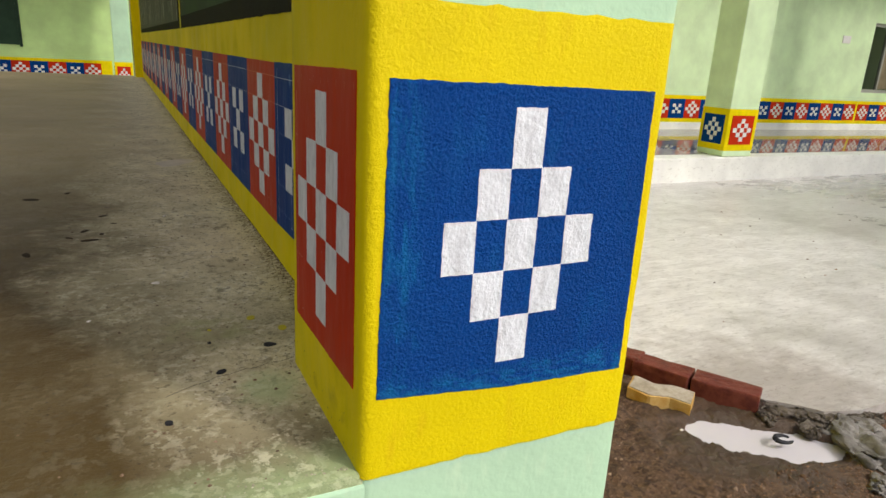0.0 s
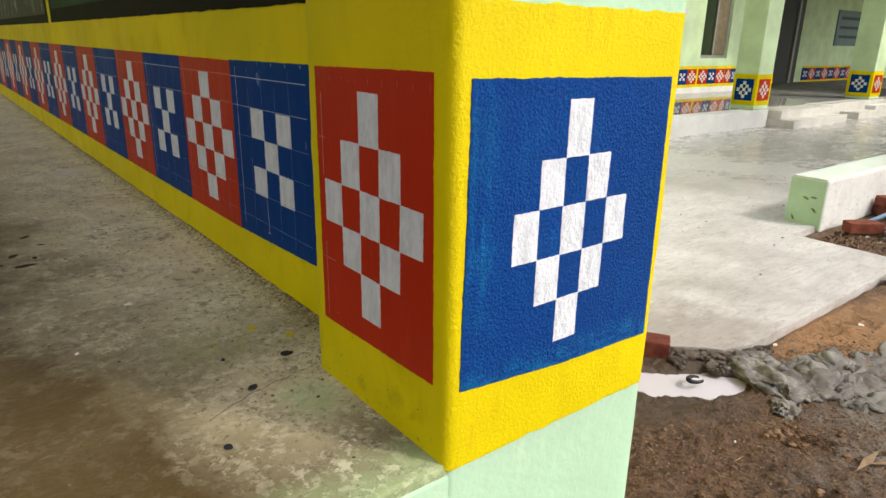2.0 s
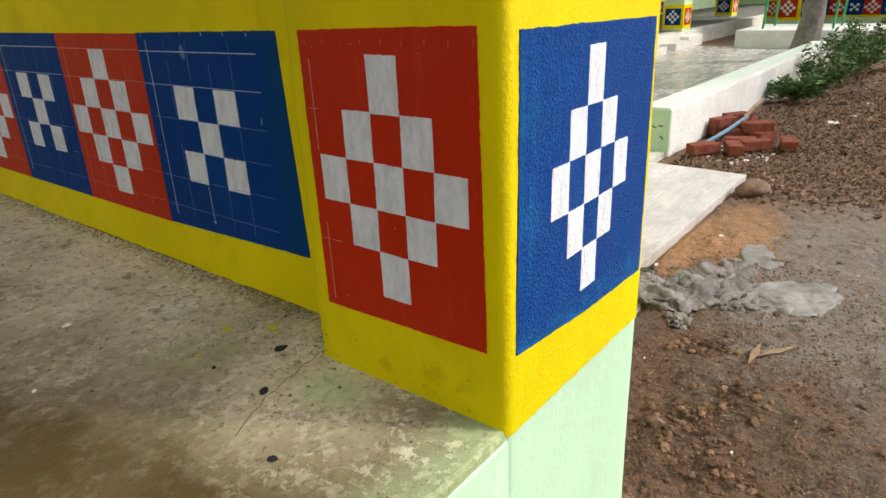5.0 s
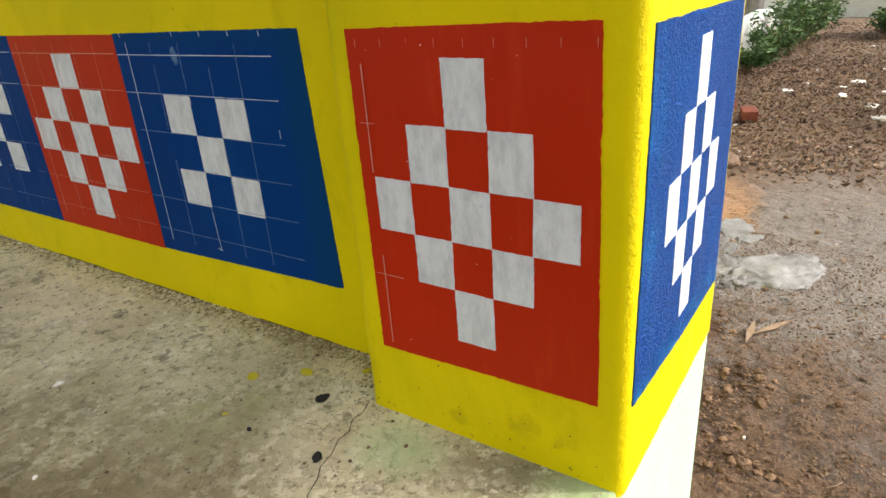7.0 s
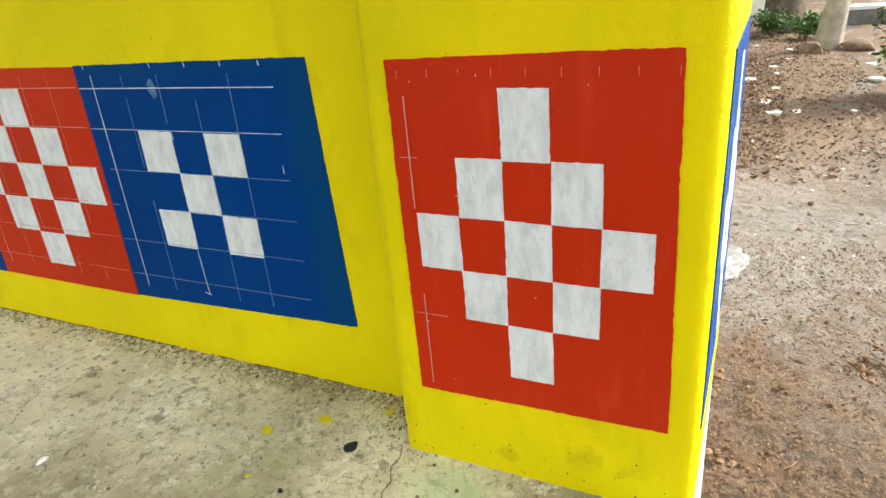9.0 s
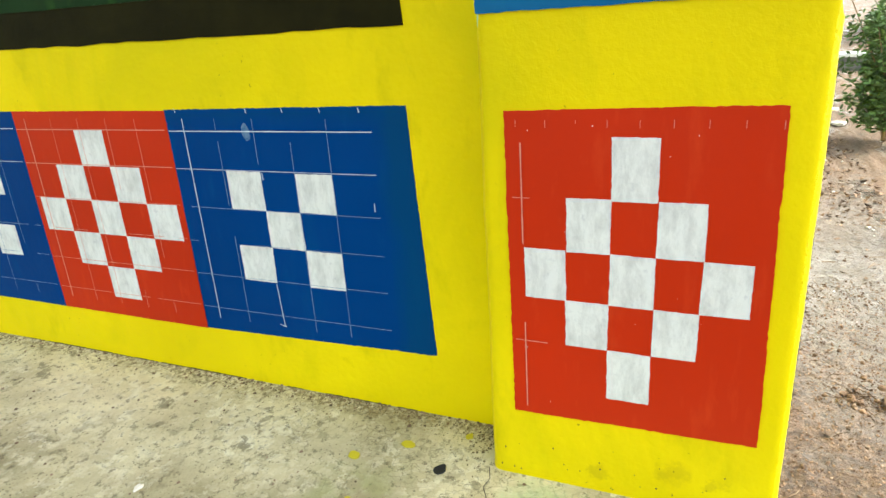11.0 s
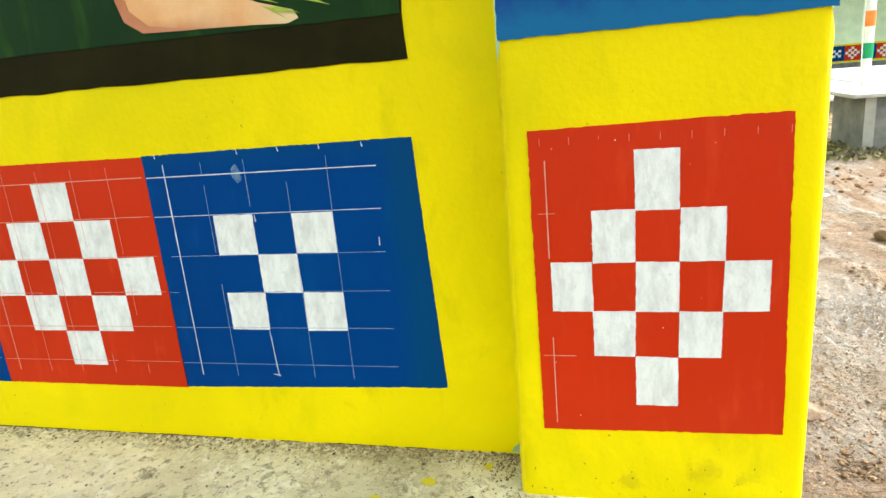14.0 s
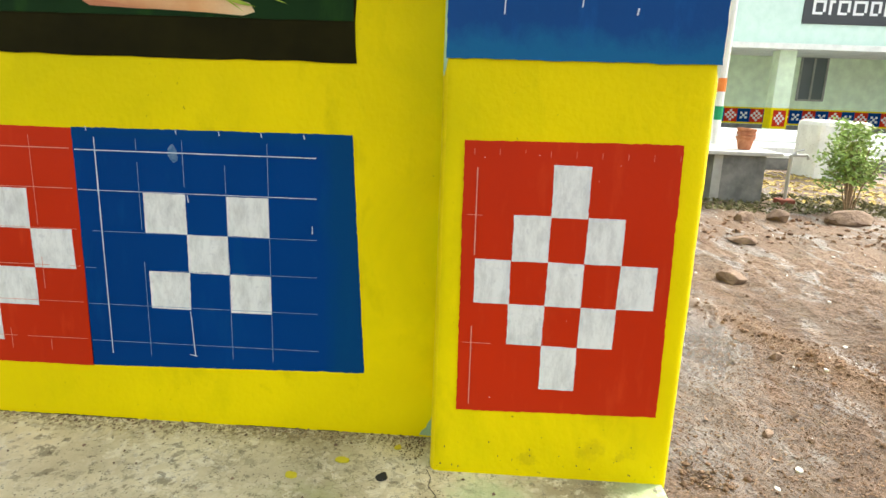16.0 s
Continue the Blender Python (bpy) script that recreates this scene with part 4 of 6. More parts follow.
def motif_mesh(cells, lift):
    bm = bmesh.new()
    for u0, u1, z0, z1 in cells:
        merge(bm, slab_outline([(u0, z0), (u1, z0), (u1, z1), (u0, z1)], -lift, lift * 0.4))
    return mesh_from("motif", bm, white_square)


def dado(parent, at, u0, u1, z0, z1, pitch, first_red=False):
    """A yellow band with alternating red and blue fields, along local x from u0 to u1."""
    part("yellow_band", slab_outline([(u0, z0 - 0.05), (u1, z0 - 0.05), (u1, z1 + 0.05), (u0, z1 + 0.05)], -0.004, 0.006), yellow_smooth, parent, "yellow painted band", at=at)
    h = (z1 - z0) / 6.2
    w = pitch / 5.6
    red_field, blue_field = field_mesh(pitch, z0, z1, 0.008, "red_field"), field_mesh(pitch, z0, z1, 0.008, "blue_field")
    red_field.materials[0] = red_paint
    mid = (z0 + z1) / 2
    d, x = motif_mesh(diamond(0, mid, w, h), 0.013), motif_mesh(cross(0, mid, w, h), 0.013)
    for i in range(int((u1 - u0) / pitch)):
        red = (i % 2 == 0) == first_red
        p = part("painted_panel", red_field if red else blue_field, None, parent, at=at @ Matrix.Translation((u0 + pitch * (i + 0.5), 0, 0)))
        part("motif", d if red else x, None, p)


def pillar_far(x0, x1, y0, y1, base, top, z0, z1, south_red=True, body=None, label="pale green square pillar with a yellow band and painted diamonds"):
    """A verandah pillar with a painted field on its two seen sides."""
    p = thing("pillar", label, "pillar", (x0, y0, base), "verandah pillars")
    w, d = x1 - x0, y1 - y0
    part("shaft", box(0, w, 0, d, 0, top - base, 0.012), body or green_wall_paint, p)
    b0, b1 = z0 - base, z1 - base
    part("yellow_band", box(-0.004, w + 0.004, -0.004, d + 0.004, b0 - 0.07, b1 + 0.07, 0.01), yellow_smooth, p, "yellow painted band")
    for width, at, red in ((w, Matrix.Translation((w / 2, -0.004, 0)), south_red), (d, Matrix.Translation((-0.004, d / 2, 0)) @ FACE_WEST, not south_red)):
        f = width * 0.76
        field = field_mesh(f, b0, b1, 0.005, "field")
        field.materials[0] = red_paint if red else blue_paint
        q = part("painted_panel", field, None, p, "red painted field" if red else "dark blue painted field", at=at)
        part("motif", motif_mesh(diamond(0, (b0 + b1) / 2, f / 6.2, (b1 - b0) / 6.4), 0.009), None, q)
    return p


wet_floor = plain("wet_grey_floor", (0.26, 0.25, 0.23), (0.36, 0.35, 0.32), 3, 0.05, 0.03, 0.002)
wet_floor.node_tree.nodes["Principled BSDF"].inputs["Specular IOR Level"].default_value = 0.9
pale_floor = plain("pale_plinth_top", (0.58, 0.57, 0.52), (0.74, 0.72, 0.67), 4, 0.4, 0.2, 0.003)

# ---- the building across the yard ----
F1 = -0.515
tagged(part("plinth_north", box(0.6, 9.74, 4.50, 6.2, -0.9, F1 - 0.004, 0.015), white_wash), "white washed plinth stained with mud along its foot", "plinth", kind="structure")
sloped = box(0.6, 11.74, 4.72, 6.19, -0.62, F1, 0.0)
for v in sloped.verts:
    if v.co.z > -0.6 and v.co.y > 6.0:
        v.co.z += 0.095
tagged(part("floor_north", sloped, wet_floor), "wet polished grey verandah floor", "floor", kind="structure")
tagged(part("floor_north", box(11.741, 29.8, 4.72, 8.1, -0.62, F1, 0.004), grey_cement), "dull grey cement floor of the recess", "floor", kind="structure")
tagged(part("plinth_north", box(11.4, 29.8, 4.46, 8.1, -0.9, F1 - 0.006, 0.015), pale_floor), "pale concrete plinth", "plinth", kind="structure")
wall_north = tagged(part("wall_north", box(3.0, 10.47, 6.2, 6.42, -0.6, 3.3), green_wall_paint), "pale green wall with a red and blue motif dado", "wall", kind="structure")
dado(wall_north, Matrix.Translation((0, 6.2, 0)), 3.05, 10.46, -0.27, -0.015, 0.283, False)
wall_pier = tagged(part("wall_north", box(11.33, 11.75, 6.2, 6.42, -0.6, 3.3), green_wall_paint), "pale green wall end beside the window", "wall", kind="structure")
tagged(part("baseboard_north", box(3.0, 11.75, 6.182, 6.199, F1 + 0.002, -0.325, 0.004), white_wash), "white washed skirting along the wall foot", "skirting", kind="structure")
dado(wall_pier, Matrix.Translation((0, 6.2, 0)), 11.34, 11.75, -0.27, -0.015, 0.2, True)
wall_sill = tagged(part("wall_north", box(10.47, 11.33, 6.201, 6.42, -0.6, 0.17), green_wall_paint), "pale green wall under the window", "wall", kind="structure")
dado(wall_sill, Matrix.Translation((0, 6.201, 0)), 10.47, 11.33, -0.27, -0.015, 0.283, True)
tagged(part("wall_north", box(10.47, 11.33, 6.202, 6.42, 1.22, 3.3), green_wall_paint), "pale green wall over the window", "wall", kind="structure")
window_1 = thing("window_1", "grey steel window with one shutter folded open", "window", (10.47, 6.2, 0.17), kind="structure")
fr = box(0, 0.86, 0.03, 0.08, 0, 0.05)
for a in ((0, 0.86, 0.03, 0.08, 1.0, 1.05), (0, 0.05, 0.03, 0.08, 0.05, 1.0), (0.81, 0.86, 0.03, 0.08, 0.05, 1.0), (0.41, 0.45, 0.03, 0.08, 0.05, 1.0)):
    box(*a, bm=fr)
part("window_frame", fr, frame_grey, window_1)
for a in ((0.05, 0.41), (0.45, 0.81)):
    part("pane", box(*a, 0.05, 0.056, 0.05, 1.0), pane_mat, window_1)
part("shutter", box(0.46, 0.80, 0.036, 0.05, 0.06, 0.99, 0.004), plain("brown_board", (0.20, 0.16, 0.10), (0.27, 0.22, 0.14), 8), window_1, "brown boarded shutter")
plate = tagged(part("switch_plate", box(9.74, 9.92, 6.188, 6.2, 0.88, 0.99, 0.003), band_white), "small white switch plate on the green wall", "switch")
tagged(part("room_shade", box(9.6, 12.2, 7.4, 7.5, -0.6, 2.4), dark_opening), "dark sheet painted as the shade of the room behind the window", "wall", kind="structure")
tagged(part("wall_return", box(11.75, 11.95, 6.2, 8.1, -0.6, 3.3), green_wall_paint), "pale green return wall", "wall", kind="structure")
wall_deep = tagged(part("wall_deep", box(11.95, 30.0, 8.1, 8.3, -0.6, 3.3), green_wall_paint), "pale green shaded wall at the end of a recess", "wall", kind="structure")
dado(wall_deep, Matrix.Translation((0, 8.1, 0)), 18.6, 24.0, -0.47, -0.15, 0.40, False)
tagged(part("wall_recess_end", box(29.8, 30.0, 3.6, 8.1, -0.9, 3.3), green_wall_paint), "pale green wall closing the end of the recess", "wall", kind="structure")
door_1 = thing("door_1", "dark grey open doorway with a pale metal post", "door", (17.0, 8.1, F1), kind="structure")
# dark sheet for the shade in the open doorway
part("doorway_shade", box(0, 1.15, -0.03, 0.0, 0, 2.1, 0.004), dark_opening, door_1)
part("door_post", box(0.75, 0.86, -0.07, -0.03, 0, 2.1, 0.004), frame_grey, door_1, "pale grey metal post")
board = thing("notice_board", "blue-grey notice board with darker lines on the wall", "board", (20.2, 8.1, 0.45))
part("board_face", box(0, 2.2, -0.03, 0, 0, 0.95, 0.004), plain("blue_grey_board", (0.16, 0.24, 0.25), (0.20, 0.28, 0.28), 4), board)
for k in range(3):
    part("text_bar", box(0.2, 1.9, -0.034, -0.03, 0.2 + 0.25 * k, 0.28 + 0.25 * k), sign_grey, board)
# low slab out of view, added to dim the recess
tagged(part("shade_slab_recess", box(11.96, 30.0, 4.44, 8.4, 2.1, 2.22, 0.01), white_wash), "unseen low slab added to shade the recess", "ceiling", kind="structure")
# added roof above the view that darkens the north verandah
tagged(part("shade_roof_north", box(2.5, 30.0, 4.42, 8.4, 3.3, 3.45, 0.01), white_wash), "unseen roof slab added to shade the verandah", "ceiling", kind="structure")
pillar_far(5.66, 6.10, 4.52, 4.88, F1, 3.3, -0.385, -0.075)
pillar_far(9.30, 9.73, 4.52, 4.88, F1, 3.3, -0.385, -0.075)
pillar_far(13.46, 13.92, 4.50, 4.92, F1, 3.3, -0.40, -0.08)
pillar_far(19.3, 19.8, 5.2, 5.65, F1, 3.3, -0.40, -0.08)
pillar_far(1.9, 2.34, 4.52, 4.88, F1, 3.3, -0.385, -0.075)
footing = tagged(part("pillar_footing", box(13.25, 14.1, 4.28, 4.46, -0.9, -0.60, 0.01), white_wash), "white washed footing step below the pillar", "footing", kind="structure")
for k, (y0, z1) in enumerate(((4.10, -0.655), (4.32, -0.535))):
    tagged(part("step", box(9.76 + 0.03 * k, 11.6 - 0.03 * k, y0, 4.72 - 0.01 * k, -0.9, z1, 0.012), pale_floor), "worn pale concrete entrance step", "step", "entrance steps", kind="structure")
tagged(part("step", box(12.2, 13.1, 4.15, 4.458, -0.9, -0.66, 0.012), pale_floor), "low worn concrete entrance step", "step", "entrance steps", kind="structure")

# ramp wall with green rail, and the light wall behind it
tagged(part("ramp_wall", box(12.9, 14.9, -0.2, 3.32, -0.9, -0.46, 0.02), white_wash), "white washed low platform wall", "low wall", kind="structure")
rail = thing("hand_rail", "green enamelled pipe hand rail on the low platform", "rail", (13.3, 0.4, -0.46))
for yy in (0.1, 1.4, 2.55):
    part("post", tube([(0, yy, 0), (0.05, yy - 0.02, 0.62)], 0.022, 8), green_pipe, rail)
    part("post", tube([(0.9, yy, 0), (0.95, yy - 0.02, 0.62)], 0.022, 8), green_pipe, rail)
for xx in (0.05, 0.95):
    part("top_rail", tube([(xx, 0.0, 0.62), (xx, 2.6, 0.62)], 0.024, 8), green_pipe, rail)
part("cross_rail", tube([(0.05, 2.55, 0.62), (0.95, 2.55, 0.62)], 0.024, 8), green_pipe, rail)
pillar_far(16.6, 17.1, 3.0, 3.5, -0.8, 2.4, -0.42, -0.02, False, mint_paint, "pale mint pillar with a yellow band and red diamond")
wall_side = tagged(part("wall_side", box(18.6, 18.8, -1.5, 4.2, -0.9, 2.4), green_wall_paint), "pale green wall with a motif dado", "wall", kind="structure")
dado(wall_side, Matrix.Translation((18.6, 0, 0)) @ FACE_WEST, -4.2, 1.5, -0.47, -0.12, 0.36, True)
# unseen slab added overhead so the side wall lies in shade
tagged(part("shade_roof_side", box(16.2, 19.2, -1.6, 4.3, 2.4, 2.6), white_wash), "unseen roof slab added to shade the side wall", "ceiling", kind="structure")

# ---- building beyond the verandah's far end ----
wall_end = tagged(part("wall_end", box(-9.0, 0.12, 12.8, 13.0, -0.9, 3.0), end_wall_paint), "pale green wall with a motif dado", "wall", kind="structure")
dado(wall_end, Matrix.Translation((0, 12.8, 0)), -8.97, -0.22, -0.37, -0.10, 0.268, False)
tagged(part("floor_end", box(-9.0, 0.3, 11.3, 12.8, -0.9, -0.55), pale_floor), "pale concrete verandah floor", "floor", kind="structure")
pillar_far(-0.18, 0.08, 11.6, 11.9, -0.55, 3.0, -0.36, -0.09, True, mint_paint, "pale mint post with a yellow band and painted diamond")
# out-of-view slab put here to keep sun off the end wall
tagged(part("shade_roof_end", box(-9.0, 0.6, 9.7, 13.0, 2.55, 2.70, 0.01), white_wash), "unseen roof slab added to shade the verandah", "ceiling", kind="structure")
green_board = thing("wall_board", "dark green board with a thin frame on the pale green wall", "board", (-3.4, 12.8, 0.15))
part("board_face", box(0, 1.83, -0.03, 0, 0, 1.3, 0.004), board_green, green_board)
part("board_frame", box(1.83, 1.87, -0.045, 0, -0.03, 1.33, 0.004), board_green, green_board)

# ---- building to the east with a sign ----
F2 = -0.62
tagged(part("plinth_east", box(19.7, 24.0, -34.0, -4.0, -0.9, F2, 0.02), white_wash), "white washed plinth of a school building", "plinth", kind="structure")
wall_east = tagged(part("wall_east", box(23.0, 23.2, -34.0, -4.0, F2, 2.0), east_glare_paint), "pale green wall with a red and blue motif dado", "wall", kind="structure")
dado(wall_east, Matrix.Translation((23.0, 0, 0)) @ FACE_WEST, 4.3, 24.0, -0.38, 0.08, 0.44, False)
tagged(part("dark_band_east", box(22.975, 22.999, -34.0, -4.0, F2 + 0.002, -0.44, 0.004), grey_cement), "dark grey band along the wall foot", "skirting", kind="structure")
for k in range(6):
    yy = -5.32 - 3.75 * k
    pillar_far(20.0, 20.5, yy, yy + 0.5, F2, 1.84, -0.38, 0.10, False, east_glare_paint)
tagged(part("ceiling_east", box(19.5, 24.0, -34.0, -4.0, 1.84, 2.0, 0.01), white_wash), "concrete verandah roof edge", "ceiling", kind="structure")
tagged(part("fascia_east", box(19.7, 19.95, -34.0, -4.0, 2.003, 5.2, 0.01), plain("pale_blue_green_fascia", (0.56, 0.74, 0.66), (0.64, 0.80, 0.73), 4), None), "pale blue-green parapet above the verandah", "parapet", kind="structure")
sign = thing("sign_board", "dark grey sign board with white lettering on the parapet", "sign", (19.7, -14.3, 2.56))
part("sign_face", box(-0.03, 0.0, 0, 5.4, 0, 0.85, 0.004), sign_grey, sign)
a = 5.15
for k in range(11):
    w = (0.36, 0.16, 0.34, 0.38, 0.30)[k % 5]
    part("text_bar", box(-0.036, -0.03, a - w, a, 0.58, 0.65), sign_white, sign)
    part("text_bar", box(-0.036, -0.03, a - 0.075, a, 0.26, 0.58), sign_white, sign)
    if w > 0.2:
        part("text_bar", box(-0.036, -0.03, a - w, a - w + 0.075, 0.34, 0.58), sign_white, sign)
        part("text_bar", box(-0.036, -0.03, a - w + 0.075, a - 0.075, 0.26, 0.33), sign_white, sign)
    a -= w + 0.09
window_2 = thing("window_2", "grey framed glass window half open in the pale green wall", "window", (23.0, -11.5, 0.40), kind="structure")
fr = box(-0.05, 0.0, 0, 0.92, 0, 0.06)
for a in ((0, 0.92, 1.42, 1.48), (0, 0.06, 0.06, 1.42), (0.86, 0.92, 0.06, 1.42), (0.43, 0.49, 0.06, 1.42)):
    box(-0.05, 0.0, *a, bm=fr)
part("window_frame", fr, frame_grey, window_2)
for a in ((0.06, 0.43), (0.49, 0.86)):
    part("pane", box(-0.02, -0.012, *a, 0.06, 1.42), material("dark_reflecting_pane", (0.13, 0.15, 0.15), 0.06), window_2)
low_wall = tagged(part("low_wall", box(11.3, 11.6, -14.0, -0.95, -0.9, -0.60, 0.02), grey_cement), "low grey cement wall with a white washed top", "low wall", kind="structure")
part("white_top", box(11.28, 11.62, -14.0, -0.94, -0.60, -0.54, 0.015), white_wash, low_wall, "white washed coping")
tagged(part("platform_east", box(13.0, 17.5, -14.0, -3.4, -0.9, -0.52, 0.03), white_wash), "white washed low platform before the building", "platform", kind="structure")
tagged(part("platform_east", box(14.5, 17.5, -14.0, -4.8, -0.52, -0.36, 0.03), white_wash), "white washed upper platform step", "platform", kind="structure")


# ---- kerb wall, bricks and rubble ----
scuff_mat = plain("grey_green_scuff", (0.10, 0.14, 0.08), (0.22, 0.30, 0.18), 40, 0.9)


def kerb():
    k = thing("kerb_wall", "low lime-washed kerb wall with a green end and chipped edges", "kerb wall", (4.3, 1.37, -0.82))
    bm = box(0.004, 6.25, 0, 0.25, 0, 0.36, 0.02)
    bmesh.ops.subdivide_edges(bm, edges=[e for e in bm.edges if e.calc_length() > 3], cuts=60, use_grid_fill=True)
    for v in bm.verts:
        v.co += Vector((0, noise.noise(v.co * 4), noise.noise(v.co * 3 + Vector((5, 0, 0))))) * 0.008
    part("body", bm, white_wash, k)
    part("end_face", box(-0.003, 0.003, 0.008, 0.242, 0.03, 0.352, 0.002), mint_paint, k, "mint green painted end with dark scuffs")
    # sunlight on the kerb's top is mixed into its mint wash
    part("top_face", box(0.01, 6.23, 0.014, 0.236, 0.357, 0.366, 0.003), plain("sunlit_mint_wash", (0.66, 0.78, 0.66), (0.80, 0.84, 0.79), 5), k, "mint wash on the top, paled for sunlight")
    for i in range(4):
        part("scuff", slab_outline(wobbly([(-0.024, -0.003), (0.012, -0.008), (0.026, 0.004), (-0.006, 0.008)], 0.006, 0.004, 50 + i), -0.001, 0.001), scuff_mat, k,
             at=Matrix.Translation((-0.004, (0.075, 0.125, 0.06, 0.19)[i], (0.235, 0.225, 0.15, 0.08)[i])) @ FACE_WEST @ pose(0, 0, 0, 0, 20 * i, 0))


kerb()


def brick(mat, label, place, turn, tilt=0.0, size=(0.225, 0.108, 0.072), group="", cat="brick", lean=0.0):
    bm = box(-size[0] / 2, size[0] / 2, -size[1] / 2, size[1] / 2, 0, size[2], 0.007)
    bmesh.ops.subdivide_edges(bm, edges=[e for e in bm.edges if e.calc_length() > 0.05], cuts=3, use_grid_fill=True)
    sd = Vector((place[0] * 9, place[1] * 7, 2))
    for v in bm.verts:
        v.co += Vector((noise.noise(v.co * 30 + sd), noise.noise(v.co * 30 + sd * 2), noise.noise(v.co * 30 + sd * 3))) * 0.004
    ob = part(cat, bm, mat)
    ob.matrix_world = pose(*place, tilt, lean, turn)
    return tagged(ob, label, "brick", group)


edge_group = "bricks along the slab"
brick(wet_brick, "dark wet red paver laid on edge at the slab", (1.775, 0.985, -0.825), -57, 0, (0.235, 0.10, 0.095), edge_group)
brick(wet_brick, "dark wet red paver laid on edge at the slab", (1.655, 1.185, -0.825), -60, 0, (0.22, 0.10, 0.095), edge_group)
brick(wet_brick, "dark wet red paver laid on edge at the slab", (1.56, 1.36, -0.82), -58, 0, (0.22, 0.10, 0.095), edge_group)


def zigzag_paver(place, turn, units, tilt=0.0):
    """A notched paver: yellow cement with a worn grey top."""
    p = thing("paver", "broken yellow zigzag paver with a worn grey top in mud", "paver", place, edge_group)
    p.matrix_world = pose(*place, tilt, 0, turn)
    step = 0.075
    near = [(step * k + (0.012 if q else 0.0), (-0.058 if k % 2 else -0.036)) for k in range(units) for q in (0, 1)] + [(step * units, -0.046)]
    edge = near + [(u, v + 0.098) for u, v in reversed(near)]
    part("body", flat_plate(edge, 0.0, 0.062, 0.012, 0.003), yellow_block, p)
    inner = [(0.006 + u * 0.965, 0.002 + v * 0.90) for u, v in edge]
    part("worn_top", flat_plate(inner, 0.060, 0.0655, 0.012, 0.004), plain("worn_paver_top", (0.30, 0.26, 0.20), (0.46, 0.41, 0.34), 30, 0.85), p, "worn grey top")
    return p


zigzag_paver((1.46, 1.15, -0.818), -53, 3, 3)
zigzag_paver((1.37, 1.22, -0.822), -46, 1, -4)
pile = "loose brick heap"
for i, (x, yv, z, turn, tilt) in enumerate(((4.52, 1.19, -0.80, -38, 0), (5.24, 1.27, -0.80, -30, 0), (5.22, 1.26, -0.728, -25, 0), (5.50, 1.24, -0.80, -50, 0), (5.46, 1.22, -0.728, -35, 2), (4.62, 1.00, -0.80, 25, 0),
                                            (5.14, 1.06, -0.80, -60, 0), (5.16, 0.93, -0.80, -20, 0), (5.15, 0.98, -0.728, -50, 3), (4.94, 0.70, -0.80, 15, 0), (4.80, 0.90, -0.80, -45, 0),
                                            (4.84, 1.02, -0.80, -70, 0), (5.36, 1.05, -0.80, 10, 0), (5.70, 1.18, -0.80, 5, 0))):
    brick(brick_mat, "loose red clay brick in a heap by the kerb", (x, yv, z), turn, tilt, group=pile)
pipe = part("plastic_pipe", tube([(4.76, 1.24, -0.775), (4.98, 1.16, -0.715), (5.26, 1.09, -0.645)], 0.015, 8), blue_cloth)
tagged(pipe, "pale blue plastic pipe lying across loose bricks", "pipe")
stick = part("bamboo_stick", tube([(5.22, 1.10, -0.650), (5.55, 1.12, -0.62), (5.90, 1.13, -0.60)], [0.016, 0.015, 0.010], 8), twig_mat)
tagged(stick, "dry brown stick lying over loose bricks", "stick")


def cement(place, size, seed, turn=0):
    ob = part("cement_lump", rough_lump((size[0] * 1.05, size[1] * 1.05, size[2] * 0.75), seed, 5, 0.36), cement_mat, smooth=True)
    for v in ob.data.vertices:
        q = v.co + Vector((seed, 0, 0))
        ridge = abs(noise.noise(q * 9))
        v.co += v.normal * (0.034 * ridge - 0.010 + 0.010 * noise.noise(q * 16) + 0.005 * noise.noise(q * 50) + 0.002 * noise.noise(q * 110))
        v.co.z = v.co.z if v.co.z > -size[2] * 0.4 else -size[2] * 0.4
    ob.matrix_world = pose(*place, 0, 0, turn)
    return tagged(ob, "grey lump of spilt cement mortar setting on the earth", "cement lump", "spilt cement")


for i, (x, yv, sx, sy, sz, turn) in enumerate(((1.98, 0.60, 0.13, 0.060, 0.048, 55), (2.07, 0.64, 0.10, 0.06, 0.035, -20), (1.93, 0.52, 0.10, 0.055, 0.040, 80), (2.04, 0.43, 0.12, 0.085, 0.050, 15),
                                               (2.16, 0.42, 0.10, 0.075, 0.050, -25), (2.30, 0.45, 0.11, 0.08, 0.040, 30), (2.18, 0.31, 0.12, 0.07, 0.030, 5), (2.12, 0.24, 0.12, 0.06, 0.022, -25),
                                               (1.81, 0.415, 0.050, 0.034, 0.030, 25), (2.42, 0.36, 0.11, 0.07, 0.022, 10), (2.20, 0.53, 0.10, 0.05, 0.024, -10))):
    cement((x, yv, -0.80), (sx, sy, sz), 3.0 + i, turn)
mud_mat = plain("wet_mud", (0.075, 0.060, 0.047), (0.17, 0.145, 0.118), 22, 0.5, 0.8, 0.008)
